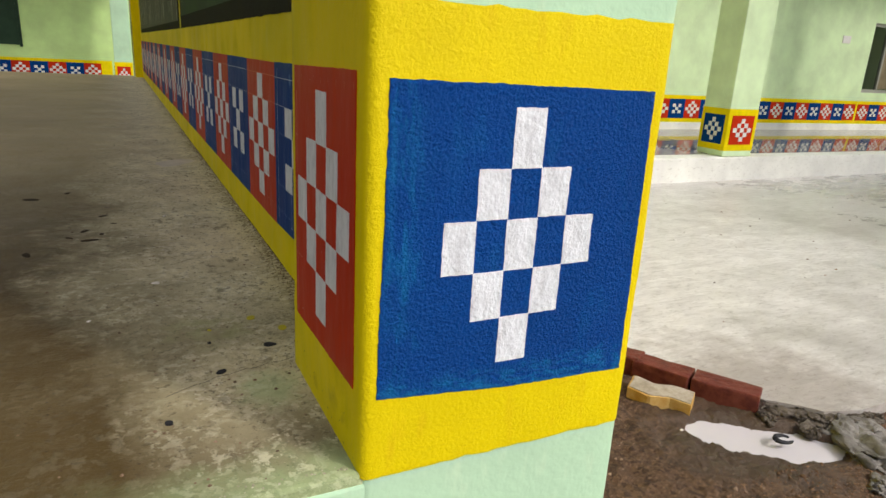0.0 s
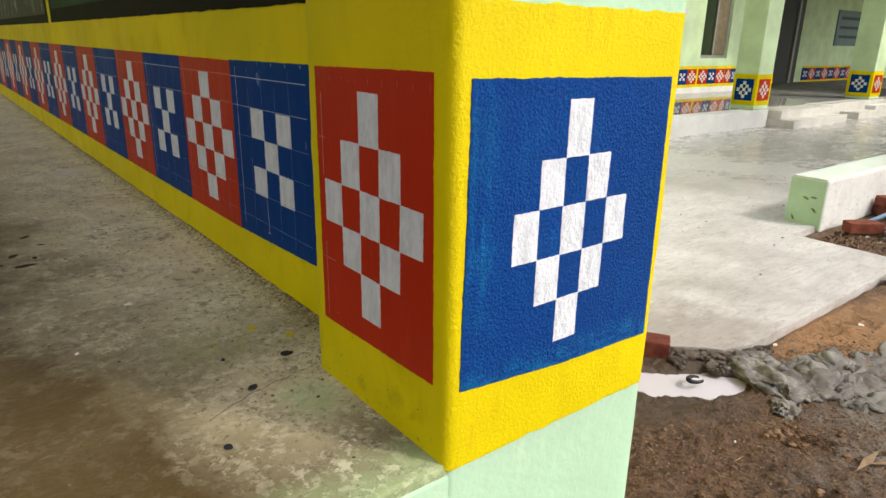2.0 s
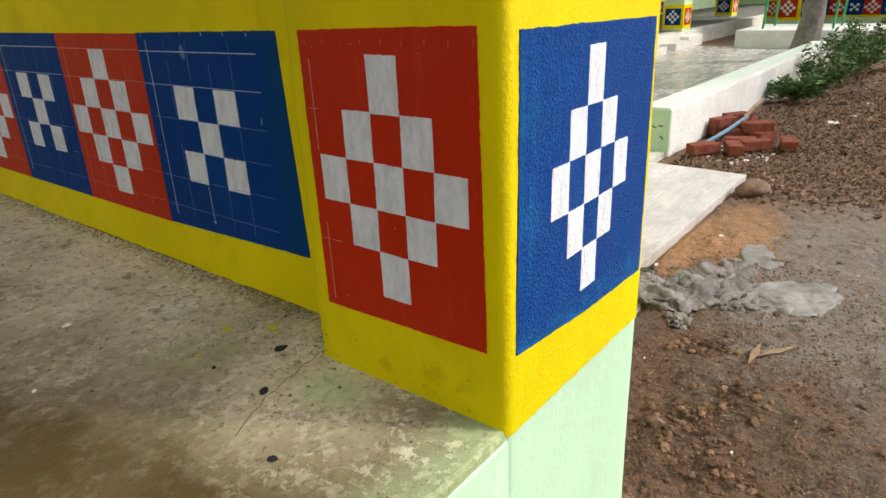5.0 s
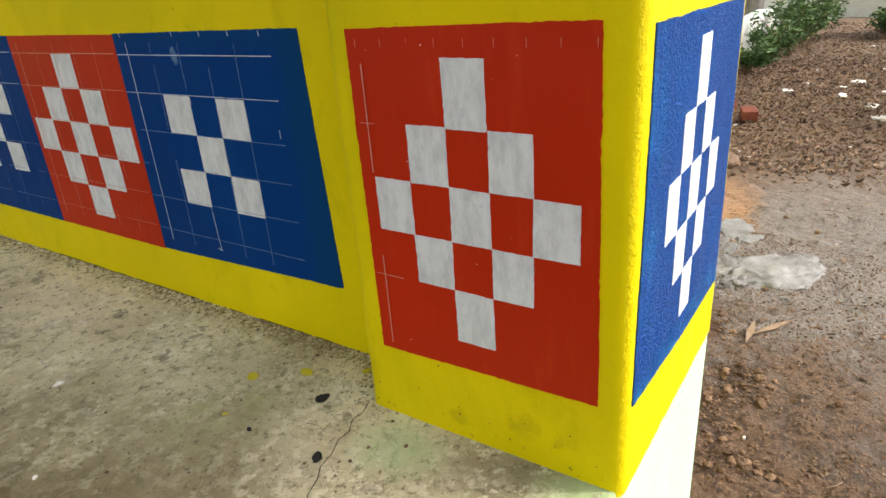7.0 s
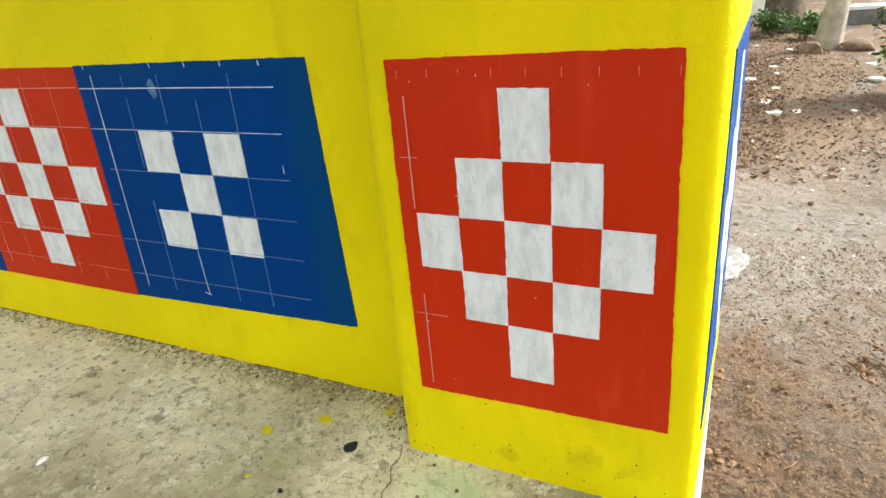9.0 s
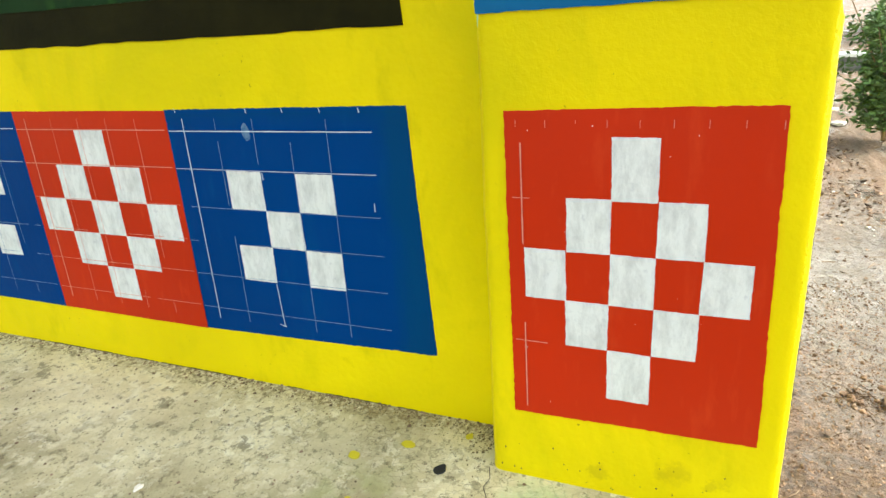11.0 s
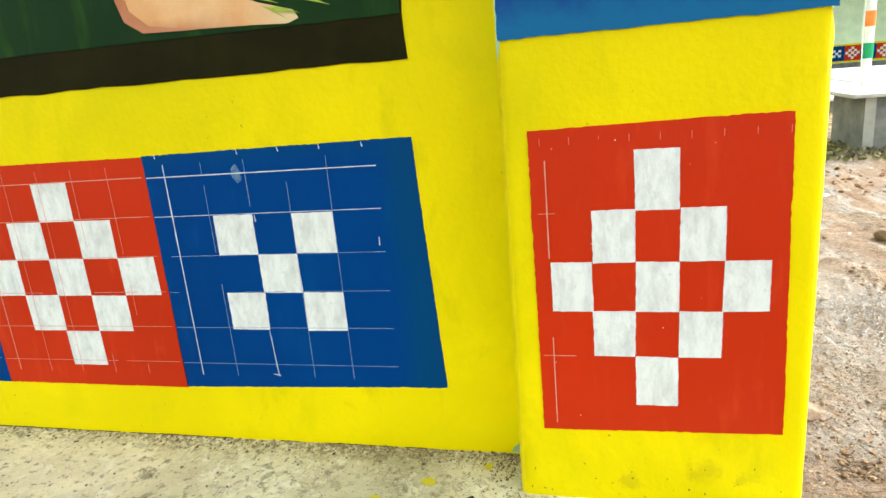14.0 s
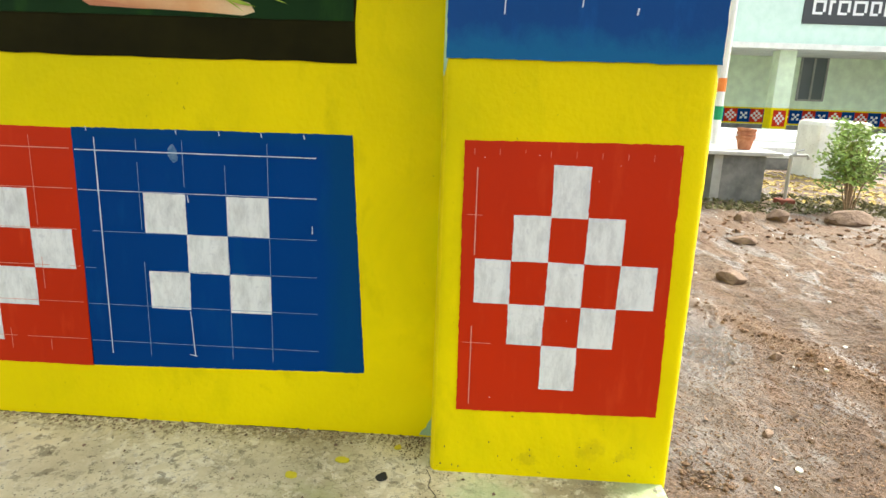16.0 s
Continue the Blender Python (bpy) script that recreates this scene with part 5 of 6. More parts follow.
for i, (x, yv, sx, sy, sz, turn) in enumerate(((1.86, 0.87, 0.065, 0.040, 0.032, -55), (1.92, 0.80, 0.060, 0.035, 0.028, -40), (1.99, 0.745, 0.070, 0.040, 0.030, -30), (2.08, 0.70, 0.075, 0.035, 0.026, -8),
                                               (1.90, 0.72, 0.045, 0.030, 0.022, 20), (1.82, 0.83, 0.035, 0.025, 0.020, 60), (1.60, 1.10, 0.05, 0.03, 0.024, 10), (2.16, 0.68, 0.06, 0.03, 0.022, 5))):
    ob = cement((x, yv, -0.80), (sx, sy, sz), 60.0 + i, turn)
    ob.data.materials[0] = mud_mat
    tagged(ob, "dark wet lump of mud and mortar against the slab", "mud lump", "wet mud")
slick = rough_lump((0.21, 0.12, 0.030), 41.0, 5, 0.22)
for v in slick.verts:
    q = v.co * 1.0
    v.co.z = max(-0.012, v.co.z) + 0.014 * abs(noise.noise(q * 11)) + 0.006 * noise.noise(q * 30) + 0.002 * noise.noise(q * 80)
slick_mat = plain("pale_slick_cement", (0.17, 0.163, 0.152), (0.33, 0.32, 0.305), 11, 0.42, 0.6, 0.008)
ob = part("cement_lump", slick, slick_mat, smooth=True)
ob.matrix_world = pose(2.25, 0.11, -0.80, 0, 0, -40)
tagged(ob, "smooth pale sheet of trowelled cement drying on the earth", "cement lump", "spilt cement")
ob = part("cement_lump", rough_lump((0.17, 0.10, 0.014), 43.0, 4, 0.25), slick_mat, smooth=True)
ob.matrix_world = pose(2.64, 0.31, -0.80, 0, 0, 15)
tagged(ob, "thin pale skin of cement beside the orange patch", "cement lump", "spilt cement")


def angular_stone(r, f, seed, detail=3):
    """A broken stone with flat worn faces."""
    rnd = random.Random(seed)
    cuts = [(Vector((rnd.gauss(0, 1), rnd.gauss(0, 1), rnd.gauss(0, 0.8))).normalized(), rnd.uniform(0.55, 0.85)) for _ in range(9)]
    bm = bmesh.new()
    bmesh.ops.create_icosphere(bm, subdivisions=detail, radius=1)
    for v in bm.verts:
        p = v.co.copy()
        for nrm, d in cuts:
            over = p.dot(nrm) - d
            if over > 0:
                p -= nrm * over * 0.94
        p *= 1 + 0.05 * noise.noise(p * 5 + Vector((seed, 0, 0)))
        v.co = Vector((p.x * r, p.y * r * 0.75, p.z * r * f))
    return bm


for i, (x, yv, r, f) in enumerate(((3.62, 0.61, 0.13, 0.55), (3.72, -1.54, 0.11, 0.6), (6.09, -3.57, 0.24, 0.55), (6.05, -2.51, 0.14, 0.5), (6.04, -2.85, 0.15, 0.5), (4.95, -2.07, 0.13, 0.35),
                                   (2.35, -1.25, 0.036, 0.8), (1.59, -0.49, 0.050, 0.55), (8.45, -0.50, 0.22, 0.4), (8.55, -0.98, 0.20, 0.45), (1.15, 0.24, 0.028, 0.7), (1.61, -0.90, 0.026, 0.8))):
    ob = part("stone", angular_stone(r, f, 20 + i), rock_mat)
    ob.matrix_world = pose(x, yv, ground_height(x, yv) + r * f * 0.40, 0, 0, i * 47)
    tagged(ob, "weathered brown stone lying on the bare earth", "stone", "loose stones")
ring = tagged(part("slipper_sole", tube([(1.74 + 0.036 * math.cos(a), 0.705 + 0.022 * math.sin(a), -0.800 + 0.012 * math.sin(a * 0.5)) for a in (0.3 + 0.31 * k for k in range(17))],
                   [0.004 + 0.005 * math.sin(k / 16 * math.pi) for k in range(17)], 6), drip_dark), "curled dark strip of rubber lying in the puddle", "rubber strip")


# ---- scatter on the ground ----
def scatter(name, mat, count, area, make, label, category):
    rnd = random.Random(hash(name) % 1 + len(name) * 7 + count)
    verts, faces = [], []
    for _ in range(count):
        x, yv = area(rnd)
        if yv > 0.69 and 1.55 < x < 3.99 or (x < 0.34 and yv > -0.04) or yv > 1.3:
            continue
        if math.hypot((0.79 * (x - 1.675) - 0.61 * (yv - 0.735)) / 0.27, (0.61 * (x - 1.675) + 0.79 * (yv - 0.735)) / 0.12) < 1.0:
            continue
        base = len(verts)
        vs, fs = make(rnd)
        z = ground_height(x, yv)
        verts += [(x + v[0], yv + v[1], z + v[2]) for v in vs]
        faces += [tuple(base + i for i in f) for f in fs]
    me = bpy.data.meshes.new(name)
    me.from_pydata(verts, [], faces)
    me.materials.append(mat)
    return tagged(new(name, me), label, category, kind="stuff")


def pebble(lo, hi):
    def make(rnd):
        r = lo * (hi / lo) ** rnd.random()
        n = 6
        vs = [(0, 0, r * 0.75)]
        for ring_z, ring_r in ((0.45, 0.75), (-0.2, 1.0)):
            a0 = rnd.random() * 6
            vs += [(r * ring_r * rnd.uniform(0.75, 1.2) * math.cos(a0 + 2 * math.pi * k / n), r * ring_r * rnd.uniform(0.6, 1.1) * math.sin(a0 + 2 * math.pi * k / n), r * ring_z * rnd.uniform(0.8, 1.2)) for k in range(n)]
        fs = [(0, 1 + k, 1 + (k + 1) % n) for k in range(n)] + [(1 + k, 1 + n + k, 1 + n + (k + 1) % n, 1 + (k + 1) % n) for k in range(n)]
        return vs, fs
    return make


def shard(lo, hi):
    def make(rnd):
        n, a0, r = rnd.choice((4, 5, 6)), rnd.random() * 6, rnd.uniform(lo, hi)
        tilt = rnd.uniform(-0.08, 0.08)
        vs = [(r * rnd.uniform(0.5, 1.2) * math.cos(a0 + 6.283 * k / n), 0.7 * r * rnd.uniform(0.5, 1.2) * math.sin(a0 + 6.283 * k / n)) for k in range(n)]
        top = [(u, v, 0.003 + 0.06 * r + tilt * u + 0.05 * r * rnd.random()) for u, v in vs]
        return top + [(u, v, -0.004) for u, v in vs], [tuple(range(n))] + [(k, n + k, n + (k + 1) % n, (k + 1) % n) for k in range(n)]
    return make


def leaf(lo, hi, narrow=0.4, lift=0.02):
    def make(rnd):
        r, a, w = rnd.uniform(lo, hi), rnd.random() * 6.28, rnd.uniform(0.6, 1.2) * narrow
        ca, sa = math.cos(a), math.sin(a)
        curl = rnd.uniform(0, lift)
        pts = [(-r, 0, 0.004 + curl * 0.4), (-r * 0.3, -r * w, 0.003), (r * 0.4, -r * w * 0.8, 0.006), (r, 0, 0.006 + curl), (r * 0.4, r * w * 0.8, 0.008 + curl * 0.6), (-r * 0.3, r * w, 0.005 + curl * 0.5)]
        return [(p[0] * ca - p[1] * sa, p[0] * sa + p[1] * ca, p[2]) for p in pts], [(0, 1, 2, 3), (0, 3, 4, 5)]
    return make


def twig(lo, hi, thick=0.0016):
    def make(rnd):
        r, a = rnd.uniform(lo, hi), rnd.random() * 6.28
        ca, sa = math.cos(a), math.sin(a)
        bend = rnd.uniform(-0.25, 0.25) * r
        vs = []
        for t, b in ((-1, 0), (0, bend), (1, 0)):
            for du, dz in ((-thick, 0.002), (thick, 0.002), (0, 0.002 + thick * 2)):
                u, v = t * r, b + du
                vs.append((u * ca - v * sa, u * sa + v * ca, dz + 0.006 * (1 + t) * (bend > 0)))
        fs = []
        for s0 in (0, 3):
            for k in range(3):
                fs.append((s0 + k, s0 + (k + 1) % 3, s0 + 3 + (k + 1) % 3, s0 + 3 + k))
        return vs, fs
    return make


def zone(x0, x1, y0, y1, power=1.0):
    return lambda r: (x0 + (x1 - x0) * r.random() ** power, r.uniform(y0, y1))


scatter("gravel", stone_mat, 4200, zone(0.3, 5.5, -3.4, 1.2, 1.4), pebble(0.0016, 0.008), "small brown stones and grit strewn over the earth", "gravel")
scatter("clods", plain("soil_clod", (0.105, 0.060, 0.034), (0.235, 0.150, 0.094), 25, 0.95, 0.6, 0.004, 0.4), 170, zone(0.3, 4.5, -3.2, 0.6, 1.3), pebble(0.007, 0.022), "crumbly clods of red-brown earth", "clods")
scatter("leaf_litter", litter_mat, 9000, zone(3.4, 12.0, -0.9, 1.3), leaf(0.006, 0.024), "dead brown leaves strewn over the ground", "leaf litter")
scatter("leaf_litter", litter_mat, 9000, zone(3.6, 8.0, -0.2, 1.35), leaf(0.005, 0.018, 0.5, 0.02), "dead brown leaves strewn beside the kerb", "leaf litter")
scatter("dry_leaf", litter_mat, 150, zone(0.4, 3.2, -2.8, 0.3), leaf(0.006, 0.022, 0.4, 0.008), "scattered dry brown leaves", "dry leaves")
scatter("twigs", twig_mat, 340, zone(0.35, 4.0, -3.0, 0.5), twig(0.008, 0.04, 0.0010), "dry twigs and straw on the earth", "twigs")
scatter("pale_chips", scrap_mat, 170, zone(1.0, 9.0, -3.2, 1.0), shard(0.004, 0.020), "pale paper and plaster chips on the earth", "chips")
scatter("white_rags", scrap_mat, 26, zone(4.8, 9.5, -1.6, 0.6), shard(0.04, 0.12), "crumpled pale scraps of cloth and paper", "scraps")
for i, (x, yv, turn, ln) in enumerate(((1.72, 0.12, 25, 0.17), (1.78, 0.06, -8, 0.20))):
    ob = part("dry_blade", slab_outline([(-ln / 2, 0), (0, -0.014), (ln / 2, 0), (0, 0.012)], 0, 0.003), twig_mat)
    ob.matrix_world = pose(x, yv, ground_height(x, yv) + 0.012, -90, 0, turn - 25)
    tagged(ob, "pale dry leaf blade lying on the earth", "dry leaf", "dry blades")
rnd = random.Random(5)
verts, faces = [], []
for _ in range(170):
    x, yv = rnd.uniform(2.2, 9.5), rnd.uniform(1.0, 4.4)
    if yv < 1.7 and x > 3.9:
        continue
    vs, fs = pebble(0.003, 0.011)(rnd)
    b = len(verts)
    verts += [(x + v[0], yv + v[1], SLAB + max(0, v[2] * 0.8)) for v in vs]
    faces += [tuple(b + i for i in f) for f in fs]
me = bpy.data.meshes.new("slab_grit")
me.from_pydata(verts, [], faces)
me.materials.append(litter_mat)
tagged(new("slab_grit", me), "dark crumbs of earth scattered on the concrete yard", "grit", kind="stuff")


# ---- spots on the verandah floor ----
def spot(x, yv, r, mat, label, seed, squash=0.7, lift=0.0012):
    bm = bmesh.new()
    vs = []
    for k in range(30):
        a = 2 * math.pi * k / 30
        q = r * (1 + 0.35 * noise.noise(Vector((math.cos(a) * 0.9 + seed, math.sin(a) * 0.9, seed))) + 0.15 * noise.noise(Vector((math.cos(a) * 4 + seed, math.sin(a) * 4, seed))))
        vs.append(bm.verts.new((q * math.cos(a), q * squash * math.sin(a), lift)))
    bm.faces.new(vs)
    low = [bm.verts.new((v.co.x * 1.05, v.co.y * 1.05, 0.0)) for v in vs]
    for k in range(30):
        bm.faces.new((vs[k], low[k], low[(k + 1) % 30], vs[(k + 1) % 30]))
    ob = part("paint_spot", bm, mat)
    ob.matrix_world = pose(x, yv, 0.0005, 0, 0, seed * 40)
    return tagged(ob, label, "paint spot", "spots on the floor")


for i, (x, yv, r) in enumerate(((-0.026, 0.397, 0.0075), (0.008, 0.349, 0.007), (-0.085, 0.37, 0.003), (0.040, 0.292, 0.005))):
    spot(x, yv, r, drip_yellow, "small dried yellow paint drip on the concrete", 1.3 + i)
for i, (x, yv, r) in enumerate(((-0.019, 0.302, 0.0075), (-0.087, 0.245, 0.006), (-0.09, 0.33, 0.003), (-0.15, 0.15, 0.005))):
    spot(x, yv, r, drip_dark, "small dark blue-black paint drip on the concrete", 4.3 + i)
for i, (x, yv, r) in enumerate(((-0.24, 0.86, 0.015), (-0.25, 0.93, 0.010), (-0.22, 0.90, 0.007), (-0.275, 0.885, 0.008), (-0.37, 1.24, 0.018), (-0.22, 1.05, 0.009), (-0.30, 1.30, 0.010), (-0.335, 0.79, 0.013), (-0.20, 0.98, 0.006))):
    spot(x, yv, r, plain("damp_stain", (0.034, 0.024, 0.014), (0.060, 0.044, 0.026), 20, 0.9), "dark damp stain on the concrete", 9.3 + i, 0.5, 0.0005)
# small patch of sun on the floor, painted as a pale spot
spot(-0.03, 1.72, 0.075, plain("sunlit_patch", (0.62, 0.56, 0.45), (0.74, 0.68, 0.56), 20, 0.9), "pale patch painted as sunlight on the concrete", 15.0, 0.55, 0.0005)
rnd = random.Random(9)
verts, faces = [], []
for _ in range(1300):
    x, yv = (0.068 - abs(rnd.gauss(0, 0.012)), rnd.uniform(0.25, 2.5)) if rnd.random() < 0.6 else (0.07 - abs(rnd.gauss(0, 0.22)), rnd.uniform(0.02, 2.2))
    if x > -0.005 and yv < 0.26 or x < -0.9:
        continue
    vs, fs = pebble(0.0006, 0.0026)(rnd)
    b = len(verts)
    verts += [(x + v[0], yv + v[1], max(0, v[2])) for v in vs]
    faces += [tuple(b + i for i in f) for f in fs]
me = bpy.data.meshes.new("floor_grit")
me.from_pydata(verts, [], faces)
me.materials.append(stone_mat)
tagged(new("floor_grit", me), "fine grit and flakes on the verandah floor", "grit", kind="stuff")
for i, (x, yv, r) in enumerate(((-0.14, 0.58, 0.0055), (-0.23, 0.45, 0.003), (-0.10, 1.02, 0.005))):
    ob = part("plaster_flake", rough_lump((r, r * 0.7, r * 0.35), 60 + i, 2, 0.3), scrap_mat)
    ob.matrix_world = pose(x, yv, r * 0.3, 0, 0, 30 * i)
    tagged(ob, "pale flake of plaster on the concrete floor", "plaster flake", "plaster flakes")
crack = bmesh.new()
pts = [(0.0, 0.256), (-0.016, 0.250), (-0.030, 0.252), (-0.046, 0.243), (-0.059, 0.244), (-0.078, 0.236), (-0.094, 0.234), (-0.106, 0.226), (-0.122, 0.221), (-0.150, 0.205)]
for a, b in zip(pts, pts[1:]):
    d = Vector((b[0] - a[0], b[1] - a[1], 0)).normalized()
    nrm = Vector((-d.y, d.x, 0)) * 0.0004
    crack.faces.new([crack.verts.new(Vector((*q, 0.0007)) + sgn * nrm) for q, sgn in ((a, -1), (b, -1), (b, 1), (a, 1))])
tagged(part("floor_crack", crack, drip_dark), "thin dark crack in the concrete by the pillar", "crack", kind="structure")


# ---- trees and shrubs ----
def leaf_cloud(centres, radius, per, size, rnd, squash=0.8):
    verts, faces = [], []
    for c in centres:
        for _ in range(per):
            d = Vector((rnd.gauss(0, 1), rnd.gauss(0, 1), rnd.gauss(0, 1) * squash)).normalized() * radius * rnd.random() ** 0.4
            p = Vector(c) + d
            u = Vector((rnd.gauss(0, 1), rnd.gauss(0, 1), rnd.gauss(0, 0.5))).normalized() * size * rnd.uniform(0.6, 1.3)
            v = u.cross(Vector((rnd.gauss(0, 1), rnd.gauss(0, 1), rnd.gauss(0, 1)))).normalized() * size * rnd.uniform(0.22, 0.42)
            b = len(verts)
            verts += [p - u, p - u * 0.2 - v, p + u * 0.5 - v * 0.7, p + u, p + u * 0.5 + v * 0.7, p - u * 0.2 + v]
            faces += [(b, b + 1, b + 2, b + 3), (b, b + 3, b + 4, b + 5)]
    me = bpy.data.meshes.new("crown")
    me.from_pydata([tuple(v) for v in verts], [], faces)
    return me


def tree(at, r0, height, label, seed, bark, bands=(), lean=(0, 0)):
    rnd = random.Random(seed)
    t = thing("tree", label, "tree", at)
    pts = [(lean[0] * k / 6 + 0.04 * rnd.gauss(0, 1) * (k > 0), lean[1] * k / 6 + 0.04 * rnd.gauss(0, 1) * (k > 0), height * k / 6 - 0.1) for k in range(7)]
    bm = tube(pts, [r0 * (1.35 if k == 0 else 1.05 - 0.1 * k) for k in range(7)], 20)
    bmesh.ops.subdivide_edges(bm, edges=bm.edges[:], cuts=2, use_grid_fill=True)
    for v in bm.verts:
        a = math.atan2(v.co.y, v.co.x)
        k = 1 + 0.10 * noise.noise(Vector((math.cos(a) * 2, math.sin(a) * 2, v.co.z * 0.8 + seed))) + 0.05 * noise.noise(v.co * 9)
        v.co.x, v.co.y = v.co.x * k, v.co.y * k
    part("trunk", bm, bark, t, smooth=True)
    for z0, z1, mat, name in bands:
        i = z0 / height * 6
        c = [lean[0] * z0 / height, lean[1] * z0 / height]
        part("painted_band", tube([(pts[1][0] + c[0] * 0.5, pts[1][1] + c[1] * 0.5, z0), (pts[1][0] + c[0] * 0.5, pts[1][1] + c[1] * 0.5, z1)], r0 * 1.13, 20), mat, t, name)
    tips = []
    for k in range(6):
        a = k * 1.05 + rnd.random()
        s = Vector(pts[4 + k % 3])
        e = s + Vector((math.cos(a) * rnd.uniform(1.2, 2.4), math.sin(a) * rnd.uniform(1.2, 2.4), rnd.uniform(0.8, 2.0)))
        part("limb", tube([s, (s + e) / 2 + Vector((0, 0, 0.25)), e], [r0 * 0.4, r0 * 0.25, r0 * 0.08], 8), bark, t, smooth=True)
        tips += [e, (s + e) / 2 + Vector((0, 0, 0.5)), e + Vector((rnd.gauss(0, 0.7), rnd.gauss(0, 0.7), rnd.gauss(0.4, 0.4)))]
    crown = leaf_cloud(tips, 1.0, 45, 0.13, rnd)
    crown.materials.append(leaf_mat)
    part("crown", crown, None, t, "uneven green leafy crown")
    return t


tree((10.75, -0.26, -0.85), 0.25, 4.6, "broad grey-brown tree trunk with a leafy crown", 3, bark_mat)
tree((8.72, -0.66, -0.84), 0.125, 4.4, "slender pale tree trunk leaning over bare earth", 4, lime_bark, (), (0.15, -0.55))
tree((11.05, 1.84, -0.82), 0.165, 4.8, "grey tree trunk with green and white painted bands", 5, grey_bark, ((0.94, 1.22, band_green, "green painted band"), (1.222, 1.55, band_white, "white painted band")))


def shrub(at, radius, height, stems, per, size, mat, label, seed, low=False):
    rnd = random.Random(seed)
    s = thing("shrub", label, "shrub", at)
    tips = []
    for k in range(stems):
        a, r = rnd.random() * 6.28, radius * rnd.uniform(0.3, 1.0)
        h = height * rnd.uniform(0.6, 1.0)
        mid = Vector((math.cos(a) * r * 0.35, math.sin(a) * r * 0.35, h * 0.5))
        end = Vector((math.cos(a) * r, math.sin(a) * r, h))
        part("stem", tube([(0.02 * math.cos(a), 0.02 * math.sin(a), -0.03), mid, end], [0.010, 0.007, 0.003], 5), twig_mat, s)
        tips += [end, mid + (end - mid) * 0.5, mid + Vector((rnd.gauss(0, 0.08), rnd.gauss(0, 0.08), 0.05))]
        if low:
            tips += [mid * 0.55 + Vector((math.cos(a) * r * 0.4, math.sin(a) * r * 0.4, 0.0)), mid + Vector((math.cos(a) * r * 0.4, math.sin(a) * r * 0.4, 0.0))]
    crown = leaf_cloud(tips, radius * 0.33, per, size, rnd)
    crown.materials.append(mat)
    part("foliage", crown, None, s, "small dense leaves")
    return s


shrub((5.80, -1.20, -0.82), 0.46, 1.25, 14, 80, 0.035, leaf_mat, "dense dark green shrub growing from bare earth", 11, True)
shrub((6.85, -3.98, -0.82), 0.40, 0.98, 13, 60, 0.036, young_leaf, "young yellow-green shrub with thin bare stems", 12)
for i, (x, yv, r, h) in enumerate(((7.2, 1.12, 0.26, 0.24), (7.8, 1.0, 0.30, 0.36), (8.5, 0.9, 0.36, 0.56), (9.2, 0.8, 0.40, 0.66), (9.9, 0.9, 0.4, 0.6), (10.1, -0.1, 0.3, 0.35), (9.7, -0.45, 0.25, 0.3))):
    shrub((x, yv, -0.81), r, h, 9, 45, 0.034, leaf_mat, "low green weedy bush beside the kerb", 20 + i)
for i, (x, yv) in enumerate(((0.55, 15.5), (1.4, 14.5))):
    shrub((x, yv, -0.81), 0.7, 2.2, 14, 60, 0.07, leaf_mat, "tall green bush behind the buildings", 40 + i)

# ---- water tank, pots, tap and painted pole ----
tank = thing("water_tank", "grey cement water tank with a thin slab lid", "tank", (7.2, -3.15, -0.84))
part("body", box(0, 1.0, 0, 0.60, 0, 0.60, 0.015), grey_cement, tank)
part("corner_render", box(-0.004, 0.004, 0.50, 0.603, 0.002, 0.598, 0.002), plain("pale_cement_edge", (0.34, 0.33, 0.30), (0.42, 0.41, 0.37), 6), tank, "pale worn cement edge")
part("lid", box(-0.06, 1.06, -0.16, 0.74, 0.60, 0.645, 0.012), plain("pale_cement_lid", (0.42, 0.41, 0.38), (0.56, 0.54, 0.50), 6), tank, "pale cement slab lid")


def pot(at, scale, tilt):
    bm = lathe([(0.045, 0), (0.05, 0.004), (0.068, 0.085), (0.076, 0.088), (0.078, 0.11), (0.070, 0.112), (0.064, 0.09), (0.045, 0.012)], 20)
    ob = part("clay_pot", bm, terracotta, smooth=False)
    ob.matrix_world = pose(*at, tilt, 0, 20) @ Matrix.Diagonal((scale, scale, scale, 1))
    return tagged(ob, "terracotta flower pot in a nested stack on the tank", "pot", "stacked pots")


for k in range(3):
    pot((7.5, -2.99 + 0.004 * k, -0.195 + 0.046 * k), 1.45, 3 * k)
tap = thing("stand_tap", "thin standpipe with a tap over a small brick base", "tap", (7.2, -3.42, -0.82)) 
part("base", box(-0.09, 0.09, -0.09, 0.09, 0, 0.09, 0.01), brick_mat, tap)
part("pipe", tube([(0, 0, 0.08), (0, 0, 0.60), (0.0, -0.05, 0.63)], 0.021, 8), steel, tap)
part("spout", tube([(0, 0, 0.60), (0.0, -0.18, 0.61), (0, -0.20, 0.56)], 0.016, 8), steel, tap)
part("handle", tube([(0, -0.05, 0.65), (0, -0.14, 0.67)], 0.009, 6), steel, tap)
pole = thing("flag_pole", "thin white pole with orange and green painted bands", "pole", (8.3, -2.91, -0.84))
part("foot", box(-0.18, 0.18, -0.18, 0.18, 0, 0.63, 0.02), white_wash, pole)
part("pole", tube([(0, 0, 0.6), (0, 0.0, 1.4), (0, -0.05, 4.6)], [0.052, 0.046, 0.036], 12), band_white, pole, "white painted pole")
part("painted_band", tube([(0, 0, 0.96), (0, 0, 1.135)], 0.056, 12), band_green, pole, "green painted band")
